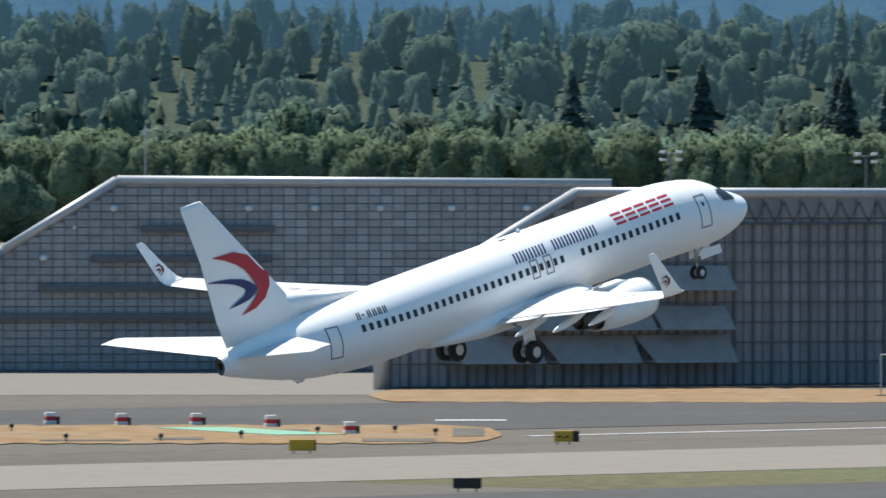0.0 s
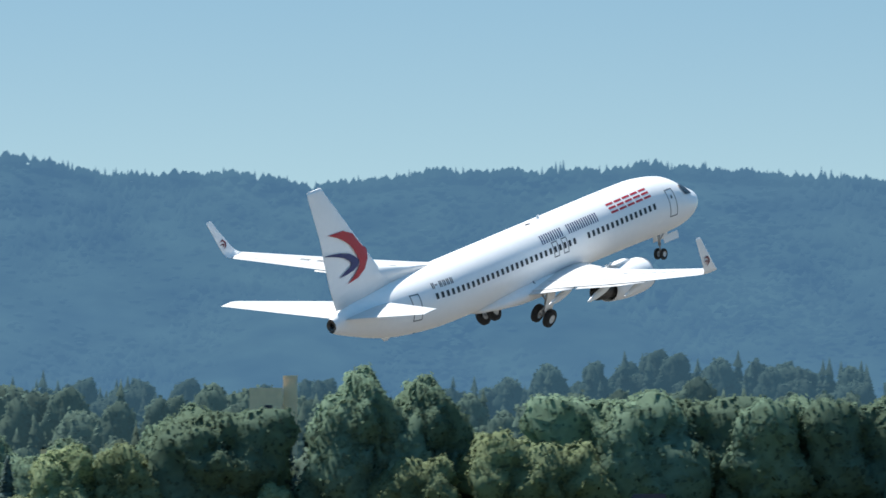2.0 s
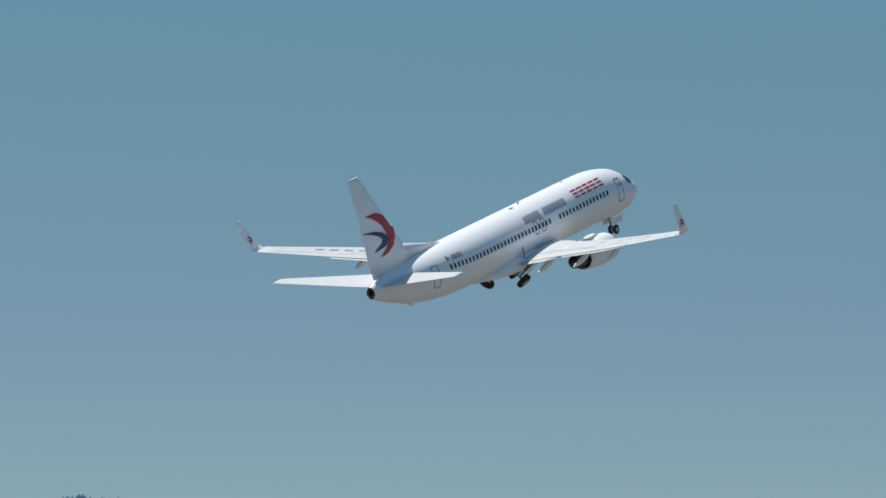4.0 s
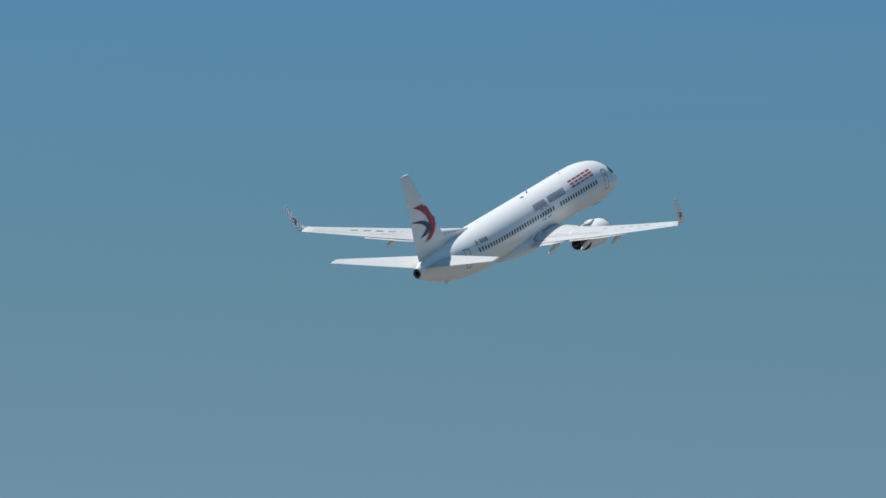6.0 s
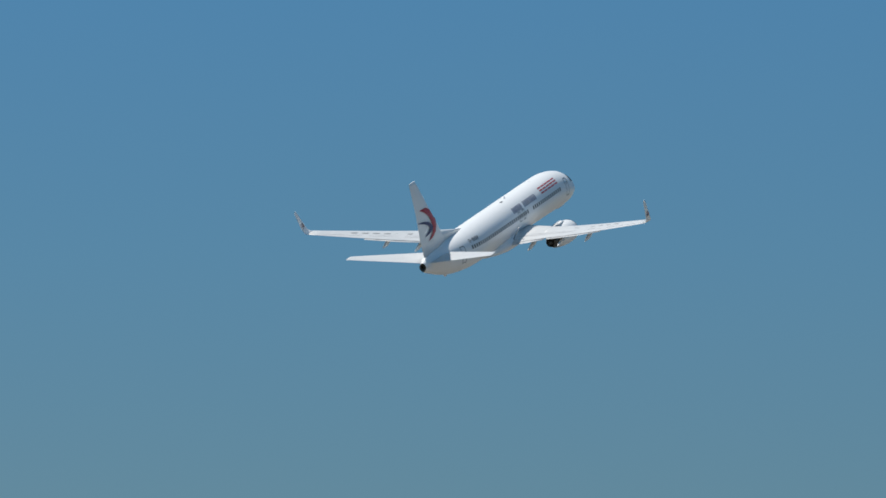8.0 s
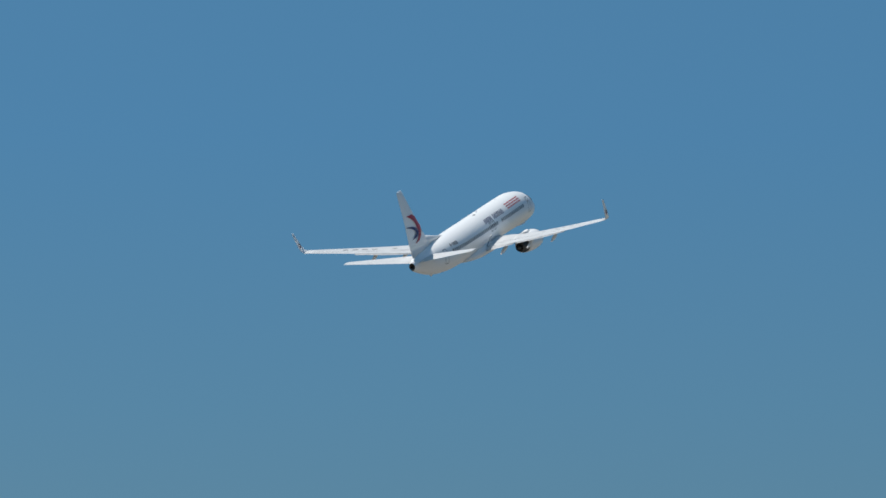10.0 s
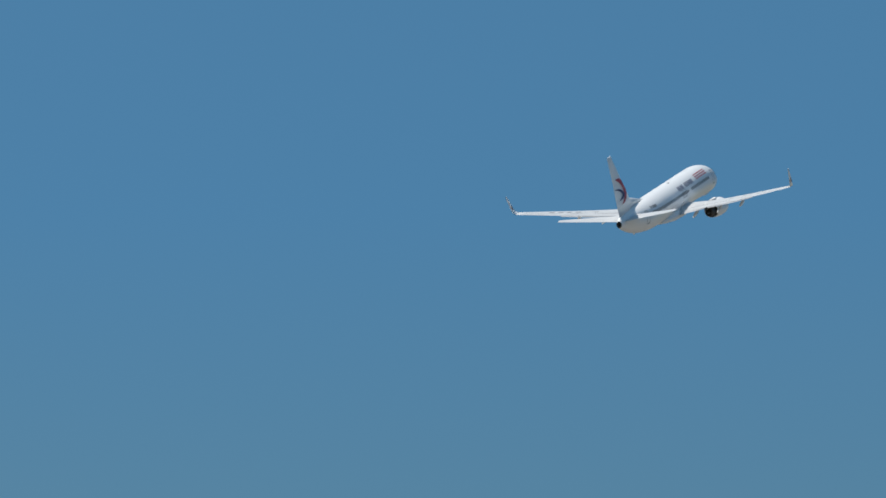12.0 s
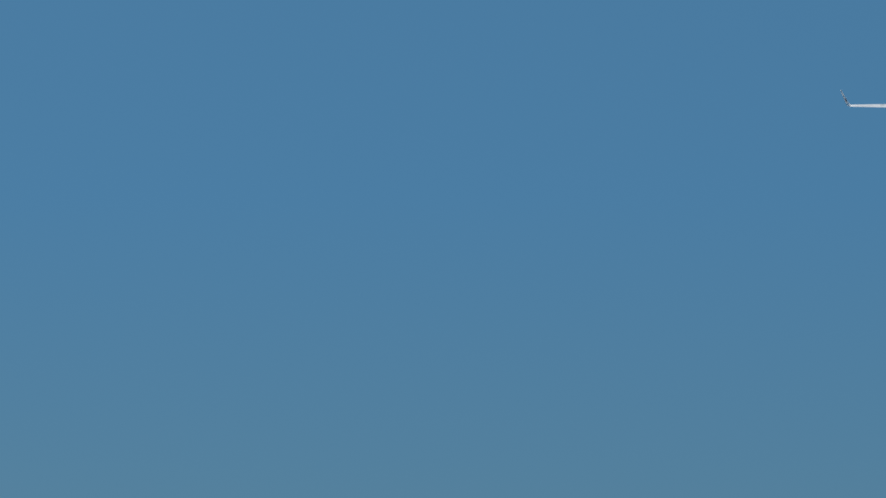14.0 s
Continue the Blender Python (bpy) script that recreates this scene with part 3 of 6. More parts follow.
        sections = [((MID - 32.9, side * 0.5, 0.98), 4.25, 0.09, (0, 0, 1)), ((MID - 33.3, side * 1.1, 1.05), 3.85, 0.075, (0, 0, 1)), ((MID - 37.15, side * 7.1, 1.86), 1.38, 0.075, (0, 0, 1)), ((MID - 37.45, side * 7.27, 1.9), 1.2, 0.05, (0, 0, 1))]
        piece("tailplane", foil_mesh("tailplane", sections, GREY_WING), plane, label="pale grey swept tailplane")
    for side in (-1, 1):
        build_wing(plane, side)
        build_engine(plane, side)
    legs, nose, doors = build_gear(plane)
    return plane, legs, nose, doors


# outer and inner edges of the fin emblem: station and height
EMBLEM = [
    ("emblem_red", [(37.33, 6.02), (35.24, 5.96), (34.50, 5.06), (34.01, 4.55), (33.67, 4.51), (33.91, 3.77), (34.61, 3.05), (36.06, 2.83)],
     [(37.33, 6.02), (36.17, 5.56), (35.43, 5.04), (35.05, 4.55), (34.78, 4.06), (34.73, 3.72), (35.22, 3.28), (36.06, 2.83)], RED, "red swept crescent"),
    ("emblem_navy", [(37.77, 4.90), (36.59, 4.81), (35.35, 4.48), (34.77, 3.99), (34.81, 3.74), (35.51, 3.43), (36.74, 3.34)],
     [(37.78, 4.86), (36.85, 4.65), (35.94, 4.33), (35.52, 4.00), (35.57, 3.79), (36.13, 3.59), (36.74, 3.34)], NAVY, "navy swept crescent"),
]


# ---- the ground ----
REACH = 20000.0


def bearing(a, d, z=0.0):
    """A place by its bearing (in twenty-thousandths of a radian right of straight ahead) and distance."""
    return Vector((math.sin(a / REACH) * d, math.cos(a / REACH) * d, z))


def sheet(name, corners, z, mat, label="", thick=0.04, kind="structure"):
    bm = bmesh.new()
    top = [bm.verts.new((p[0], p[1], z)) for p in corners]
    low = [bm.verts.new((p[0], p[1], z - thick)) for p in corners]
    bm.faces.new(top)
    n = len(corners)
    for i in range(n):
        bm.faces.new((top[i], low[i], low[(i + 1) % n], top[(i + 1) % n]))
    return tagged(part(name, bm, mat), label, "", "", kind)


def strip(name, n0, n1, a0, a1, z, mat, label=""):
    """A paved or grassed band that runs along the runway: n across it from the camera's side, a along it."""
    u, v = Vector((math.cos(COURSE), math.sin(COURSE))), Vector((-math.sin(COURSE), math.cos(COURSE)))
    return sheet(name, [u * a0 + v * n0, u * a1 + v * n0, u * a1 + v * n1, u * a0 + v * n1], z, mat, label)


COURSE = radians(43.8)


def build_ground():
    bm = bmesh.new()
    rings, n = (0, 300, 700, 1200, 2000, 3000, 4950), 96
    rows = []
    for r in rings[1:]:
        rows.append([bm.verts.new((math.cos(2 * math.pi * k / n) * r, math.sin(2 * math.pi * k / n) * r, -0.1)) for k in range(n)])
    mid = bm.verts.new((0, 0, -0.1))
    for k in range(n):
        bm.faces.new((mid, rows[0][k], rows[0][(k + 1) % n]))
        for i in range(len(rows) - 1):
            bm.faces.new((rows[i][k], rows[i + 1][k], rows[i + 1][(k + 1) % n], rows[i][(k + 1) % n]))
    tagged(part("ground", bm, BOUNCE_MEADOW), "pale dry airfield grass toned to bounce light, reaching the horizon", kind="structure")
    strip("runway", 378, 425, -900, 2400, 0.0, ASPHALT, "grey asphalt runway")
    strip("runway_shoulder", 425.2, 446, -900, 419, -0.02, SHOULDER, "worn grey runway shoulder")
    strip("runway_grass", 425.2, 446, 419.2, 1400, -0.02, GRASS, "dry brown-green grass beside the runway")
    strip("taxiway", 446.2, 482, -1200, 2800, 0.0, CONCRETE, "pale concrete taxiway")
    strip("taxiway_shoulder", 482.2, 500, -1200, 2800, -0.01, SHOULDER, "worn grey taxiway shoulder")
    strip("paved_fillet", 500.2, 526.8, -1200, 2800, -0.01, SHOULDER, "grey paved link between taxiways")
    strip("cargo_taxiway", 527, 592, -1200, 3000, 0.02, ASPHALT, "grey asphalt taxiway beside the enclosure")
    strip("taxiway_edge_line", 511.6, 512.5, 498, 3000, 0.04, LINE, "white painted taxiway edge line")
    strip("worn_shoulder", 592.2, 640, -1200, 700, -0.03, SHOULDER, "worn grey paving before the enclosure")
    def sector(name, a0, a1, d0, d1, z, mat, label):
        n = 12
        pts = [bearing(a0 + (a1 - a0) * i / n, d0) for i in range(n + 1)] + [bearing(a1 + (a0 - a1) * i / n, d1) for i in range(n + 1)]
        return sheet(name, pts, z, mat, label)
    sector("enclosure_floor", -1500, -60, 846, 1000, -0.01, APRON, "pale concrete floor of the run-up enclosure")
    sector("fuel_apron", 1180, 2700, 850, 1009, -0.06, APRON, "pale concrete apron by the fuel stand")
    def ragged(name, a0, a1, d0, d1, z, mat, label, n=60):
        """Dry growth with an uneven edge."""
        rng = random.Random(name)
        near = [bearing(a0 + (a1 - a0) * i / n, d0 + rng.uniform(-2, 2) * 0.006 * d0 / 4 + 20 * abs(2 * i / n - 1) ** 24) for i in range(n + 1)]
        far = [bearing(a1 + (a0 - a1) * i / n, d1 + rng.uniform(-2, 2) * 0.006 * d1 / 4 - 20 * abs(2 * i / n - 1) ** 24) for i in range(n + 1)]
        return sheet(name, near + far, z, mat, label)
    ragged("dusty_verge", -137, 1335, 817, 868, 0.045, STRAW, "dusty straw-coloured verge along the enclosure wall")
    ragged("grass_verge", -1300, 96, 695, 744, 0.06, STRAW, "sun-dried straw-coloured grass verge between taxiways")
    sector("worn_patch", -150, -20, 698, 706, 0.09, SHOULDER, "bare grey patch in the verge")
    for a0, a1, d0, d1 in ((-720, -560, 700, 704), (-345, -245, 721, 730), (10, 66, 712, 734), (-520, -430, 703, 709)):
        sector("worn_patch", a0, a1, d0, d1, 0.09, SHOULDER, "bare grey patch in the verge")
    sector("faded_marking", -20, 105, 757, 759.5, 0.06, LINE, "faded white paint on the taxiway")
    ragged("dusty_patch", 1030, 1390, 868, 921, 0.045, STRAW, "dusty straw-coloured patch behind the fuel stand", 30)
    sector("apron", 1000, 4200, 1010, 1760, -0.02, APRON, "pale concrete cargo apron")
    sector("field", 900, 6500, 1765, 3440, 0.0, FIELD, "green and brown grass field")
    sector("far_taxiway", 900, 6500, 2050, 2130, 0.03, SHOULDER, "grey far taxiway")
    sector("far_runway", 900, 6500, 2205, 2262, 0.03, SHOULDER, "grey far runway")
    # white sheet imitates sun glare on the far pavement
    sector("glaring_pavement", 1940, 2390, 2150, 2204, 0.03, LINE, "strip of far pavement painted white for sun glare")
    sector("far_path", 900, 6500, 2480, 2510, 0.03, SHOULDER, "brown far service track")
    sector("dry_patch", 2420, 2560, 1800, 2030, 0.03, GRASS, "dry brown patch in the field")
    sector("dry_patch", 3000, 3300, 1850, 1990, 0.03, GRASS, "dry brown patch in the field")
    for a0, a1, d0, d1 in ((2350, 2900, 1790, 1850), (2620, 3300, 2140, 2200), (1750, 2300, 2560, 2700), (2700, 3700, 2950, 3150), (3100, 4300, 2300, 2440)):
        ragged("brown_patch", a0, a1, d0, d1, 0.05, GRASS, "dry brown patch in the field", 40)
    sector("pale_track", 2500, 2720, 2740, 2790, 0.03, STRAW, "pale worn track in the field")
    sector("pale_track", 3480, 3620, 2800, 2850, 0.03, STRAW, "pale worn track in the field")


def low_box(name, at, size, mat, turn=0, bevel=0.02):
    bm = bmesh.new()
    box(bm, -size[0] / 2, size[0] / 2, -size[1] / 2, size[1] / 2, 0, size[2], bevel)
    ob = part(name, bm, mat)
    ob.matrix_basis = Matrix.Translation(at) @ pose(0, 0, 0, 0, 0, turn)
    return ob


# ---- run-up enclosure: two long walls of acoustic panels with rolled top edges ----
def slab(name, outline, front, back, mat, parent=None, label=""):
    """A wall with an outline in x and z, thick from front to back in y."""
    bm = bmesh.new()
    f = [bm.verts.new((x, front, z)) for x, z in outline]
    b = [bm.verts.new((x, back, z)) for x, z in outline]
    bm.faces.new(f), bm.faces.new(b[::-1])
    n = len(outline)
    for i in range(n):
        bm.faces.new((f[i], b[i], b[(i + 1) % n], f[(i + 1) % n]))
    return part(name, bm, mat, parent, label)


def pipe(bm, points, r, n=12):
    for a, b in zip(points, points[1:]):
        rod(bm, a, b, r, None, n)


def wall_place(a0, d0, a1, d1):
    """A frame whose x runs from one ground point to another, and the length between them."""
    p, q = bearing(a0, d0), bearing(a1, d1)
    return Matrix.Translation(p) @ pose(0, 0, 0, 0, 0, math.degrees(math.atan2(q.y - p.y, q.x - p.x))), (q - p).length


def top_at(outline_top, x):
    return np.interp(x, [p[0] for p in outline_top], [p[1] for p in outline_top])


def panels(parent, outline_top, wide, high, x0, x1, base, depth, limit=300, skip=0, mat=None):
    """Panels side by side in rows, each a part; those cut by a sloping edge follow it."""
    shared, count, rest_v, rest_f = {}, 0, [], []
    x = x0
    while x < x1 - 0.1:
        w = min(wide, x1 - x)
        z = base
        while True:
            room = min(top_at(outline_top, x + 0.02), top_at(outline_top, x + w - 0.02)) - z - 0.05
            h = min(high, room)
            if h < 0.2:
                break
            key = (round(w, 2), round(h, 2))
            if key not in shared:
                g, b = 0.028, 0.03
                v = [(g, 0, g), (w - g, 0, g), (w - g, 0, h - g), (g, 0, h - g), (g + b, -depth, g + b), (w - g - b, -depth, g + b), (w - g - b, -depth, h - g - b), (g + b, -depth, h - g - b)]
                f = [(4, 5, 6, 7), (0, 1, 5, 4), (1, 2, 6, 5), (2, 3, 7, 6), (3, 0, 4, 7)]
                shared[key] = mesh("panel", v, f, mat or WALL_PANEL)
            if skip <= count < skip + limit:
                piece("panel", shared[key], parent, pose(x, -0.01, z))
            else:
                k, src = len(rest_v), shared[key]
                rest_v += [(v.co.x + x, v.co.y - 0.01, v.co.z + z) for v in src.vertices]
                rest_f += [tuple(k + i for i in p.vertices) for p in src.polygons]
            count += 1
            z += high
        x += wide
    if rest_v:
        tagged(piece("panel_field", mesh("panel_field", rest_v, rest_f, mat or WALL_PANEL), parent), kind="stuff")
    return count


def build_enclosure():
    # far wall
    sl = 941 / REACH
    place, length = wall_place(-1150, 938, 290, 946)
    ridge = [(0, 0.3), (366 * sl, 10.05), (568 * sl, 15.85), (length, 15.55)]
    far = slab("wall_north", [(0, 0), *ridge, (length, 0)], 0.0, 0.7, WALL_BACK)
    tagged(far, "dark grey panelled run-up enclosure wall with sloping end", kind="structure")
    far.matrix_basis = place
    bm = bmesh.new()
    pipe(bm, [(x, 0.0, z + 0.1) for x, z in ridge], 0.40)
    part("rolled_edge", bm, PIPE, far, "pale rolled metal edge", True)
    for x0, x1, z in ((245, 482, 11.9), (155, 475, 9.4), (62, 470, 6.95), (-60, 600, 4.6)):
        bm = bmesh.new()
        a, b = (x0 + 366) * sl, (x1 + 366) * sl
        box(bm, a, b, -0.6, 0.0, z - 0.30, z + 0.28, 0.03)
        part("louvre", bm, STEEL_DARK, far, "long dark horizontal louvre")
    for x, z in ((195, 13.6), (435, 13.6), (553, 13.6), (670, 13.6), (797, 13.6), (932, 13.6), (70, 9.5), (125, 12.0)):
        bm = bmesh.new()
        q = (x + 366) * sl
        box(bm, q - 0.09, q + 0.09, -0.7, 0.0, z + 0.07, z + 0.2)
        bmesh.ops.create_icosphere(bm, subdivisions=2, radius=0.34 if x != 125 else 0.18, matrix=Matrix.Translation((q, -0.64, z)) @ Matrix.Diagonal((1, 1, 0.8, 1)))
        part("floodlight", bm, TANK_WHITE, far, "pale round floodlight", True)
    # near wall
    k = 871 / REACH
    place, length = wall_place(-119, 866, 1166, 891)
    ridge = [(0, 5.8), (375 * k, 14.95), (48.3, 14.85), (48.4, 14.1), (length, 14.1)]
    wall = slab("wall_east", [(0, 0), *ridge, (length, 0)], 0.0, 0.85, WALL_BACK)
    tagged(wall, "dark grey panelled run-up enclosure wall with deflector vanes", kind="structure")
    wall.matrix_basis = place
    bm = bmesh.new()
    pipe(bm, [(x, 0.0, z + 0.1) for x, z in ridge[:3]], 0.42)
    part("rolled_edge", bm, PIPE, wall, "pale rolled metal edge", True)
    bm = bmesh.new()
    rod(bm, (0.1, -0.1, 0), (0.1, -0.1, 5.95), 0.62, None, 16)
    part("end_post", bm, PIPE, wall, "pale rounded end post", True)
    for i in range(7):
        z = 1.9 + 1.55 * i
        bm = bmesh.new()
        box(bm, max(0.9, (z - 5.8) * 1.7 if z > 5.8 else 0.9), length, -0.26, -0.16, z - 0.06, z + 0.06)
        part("rail", bm, STEEL_DARK, wall)
    # truss below the top edge
    bm = bmesh.new()
    x = 17.0
    while x < 46.5:
        rod(bm, (x, -0.32, 12.75), (x + 0.8, -0.32, 14.35), 0.06, None, 4)
        rod(bm, (x + 0.8, -0.32, 14.35), (x + 1.6, -0.32, 12.75), 0.06, None, 4)
        x += 1.6
    rod(bm, (17.0, -0.32, 12.65), (48.2, -0.32, 12.65), 0.08, None, 6)
    part("truss", bm, STEEL_DARK, wall, "dark steel lattice truss")
    # upright columns and cross rails
    x = 0.8
    while x < length:
        bm = bmesh.new()
        box(bm, x - 0.10, x + 0.10, -0.36, 0.0, 0, min(top_at(ridge, x), 12.6))
        part("column", bm, STEEL_DARK, wall)
        x += 1.6
    # deflector vanes in three rows
    for x0, x1, low, high, slant in ((1065, 1330, 7.5, 9.4, 0.5), (875, 1327, 4.45, 6.3, 0.7), (775, 1332, 1.9, 4.05, 1.4)):
        a, b = (x0 - 665) * k, (x1 - 665) * k
        count = 3 if x1 - x0 > 300 else 2
        for i in range(count):
            p, q = a + (b - a) * i / count, a + (b - a) * (i + 1) / count - 0.1
            bm = bmesh.new()
            v = [bm.verts.new(c) for c in ((p, -0.45, high), (q, -0.45, high), (q + 0.35, -1.8, low), (p + slant, -1.8, low), (p, -0.38, high), (q, -0.38, high), (q + 0.35, -1.7, low), (p + slant, -1.7, low))]
            for f in ((0, 1, 2, 3), (7, 6, 5, 4), (0, 3, 7, 4), (1, 5, 6, 2), (3, 2, 6, 7), (0, 4, 5, 1)):
                bm.faces.new([v[m] for m in f])
            rod(bm, (q, -0.1, low + 0.15), (q + 0.3, -1.7, low + 0.08), 0.07, None, 5)
            rod(bm, (p + 0.1, -0.1, low + 0.15), (p + slant, -1.7, low + 0.08), 0.07, None, 5)
            part("deflector_vane", bm, VANE, wall, "weathered grey slanted deflector vane")
    # lattice buttress at the end of the wall
    bm = bmesh.new()
    legs = [((length + 0.15, -0.4, 14.5), (length + 0.15, -0.8, 0)), ((length + 1.2, -0.3, 14.5), (length + 3.8, -0.6, 0)), ((length + 0.7, 0.7, 14.5), (length + 1.7, 3.5, 0))]
    for top, foot in legs:
        rod(bm, foot, top, 0.13, None, 6)
    for i in range(9):
        u, w = i / 9, (i + 1) / 9
        for m in range(3):
            a0, a1 = Vector(legs[m][1]).lerp(Vector(legs[m][0]), u), Vector(legs[(m + 1) % 3][1]).lerp(Vector(legs[(m + 1) % 3][0]), w)
            b1 = Vector(legs[(m + 1) % 3][1]).lerp(Vector(legs[(m + 1) % 3][0]), u)
            rod(bm, a0, a1, 0.07, None, 4), rod(bm, a0, b1, 0.07, None, 4)
    part("buttress", bm, STEEL_DARK, wall, "dark steel lattice buttress")
    # the panels themselves, in rows
    panels(wall, ridge, 1.6, 12.9, 0.0, length, 0.15, 0.16, mat=WALL_DARK)
    panels(far, [(0, 0.3), (366 * sl, 10.05), (568 * sl, 15.75), (1440 * sl, 15.45)], 1.02, 0.66, 366 * sl - 1.02 * 5, 1440 * sl, 0.15, 0.10, 300, 560)
    return far, wall


# ---- hangar ----
def build_hangar():
    wide, deep, eave, top = 51.0, 76.0, 8.6, 9.95
    hang = tagged(new("hangar"), "grey metal-clad hangar with a pale ribbed roof", "hangar")
    # x to the right along the front, y away; the origin is the near corner
    hang.matrix_basis = Matrix.Translation(bearing(1703, 999)) @ pose(0, 0, 0, 0, 0, -4.2)
    # the gable end leans off to the right
    lean = 0.10
    bm = bmesh.new()
    a = [bm.verts.new(p) for p in ((-wide, 0, 0), (-wide, deep, 0), (-wide, deep, eave), (-wide, deep / 2, top), (-wide, 0, eave))]
    b = [bm.verts.new((q * lean, q, z)) for q, z in ((0, 0), (deep, 0), (deep, eave), (deep / 2, top), (0, eave))]
    bm.faces.new(a), bm.faces.new(b[::-1])
    for i in (0, 1, 4):
        bm.faces.new((a[i], b[i], b[(i + 1) % 5], a[(i + 1) % 5]))
    part("wall", bm, SIDING, hang, "grey vertical metal siding")
    # standing seams of the siding
    bm = bmesh.new()
    for i in range(48):
        x = -wide + 1.0 + i * 1.04
        box(bm, x - 0.03, x + 0.03, -0.04, 0.0, 0.1, eave - 0.15)
    part("siding_seam", bm, SIDING, hang)
    for y0, y1 in ((-0.7, deep / 2), (deep + 0.7, deep / 2)):
        bm = bmesh.new()
        f = [bm.verts.new(p) for p in ((-wide - 0.4, y0, eave), (0.6 + y0 * lean, y0, eave), (0.6 + y1 * lean, y1, top), (-wide - 0.4, y1, top))]
        g = [bm.verts.new(v.co + Vector((0, 0, 0.25))) for v in f]
        bm.faces.new(f), bm.faces.new(g[::-1])
        for i in range(4):
            bm.faces.new((f[i], g[i], g[(i + 1) % 4], f[(i + 1) % 4]))
        roof = part("roof", bm, ROOF, hang, "pale ribbed metal roof")
        bm = bmesh.new()
        x = -wide
        while x < 0.5:
            rod(bm, (x + y0 * lean, y0, eave + 0.26), (x + y1 * lean, y1, top + 0.26), 0.09, None, 4)
            x += 0.8
        part("roof_rib", bm, ROOF, roof)
    for x in (-24.9, -22.55, -6.7, -4.35, -2.0):
        bm = bmesh.new()
        box(bm, x - 0.64, x + 0.64, -0.05, 0.1, 5.6, 7.45)
        win = part("window", bm, GLASS, hang, "dark square window")
        bm = bmesh.new()
        for q in (-0.7, 0.7):
            box(bm, x + q - 0.06, x + q + 0.06, -0.13, 0.05, 5.47, 7.58)
        for q in (5.5, 7.55):
            box(bm, x - 0.63, x + 0.63, -0.13, 0.05, q - 0.06, q + 0.06)
        part("window_frame", bm, SIDING, win)
    # solid boxes; the shade of the gable openings is their base colour
    for y in (24, 40, 56):
        bm = bmesh.new()
        box(bm, y * lean - 0.4, y * lean + 0.3, y - 3.0, y + 3.0, 1.2, 7.0)
        part("opening", bm, DARK, hang, "tall near-black box painted as a shaded gable opening")
    bm = bmesh.new()
    box(bm, -0.16, 0.1, -0.16, 0.12, 0, 8.5)
    part("corner_trim", bm, STEEL_DARK, hang)
    return hang


# ---- woods and hills ----
def ball(level):
    """Directions and triangles of a round form, to be roughened into a crown."""
    bm = bmesh.new()
    bmesh.ops.create_icosphere(bm, subdivisions=level, radius=1.0)
    bm.verts.index_update()
    out = [v.co.copy() for v in bm.verts], [tuple(v.index for v in f.verts) for f in bm.faces]
    bm.free()
    return out


ROUGH_BALL, FINE_BALL = ball(3), ball(4)


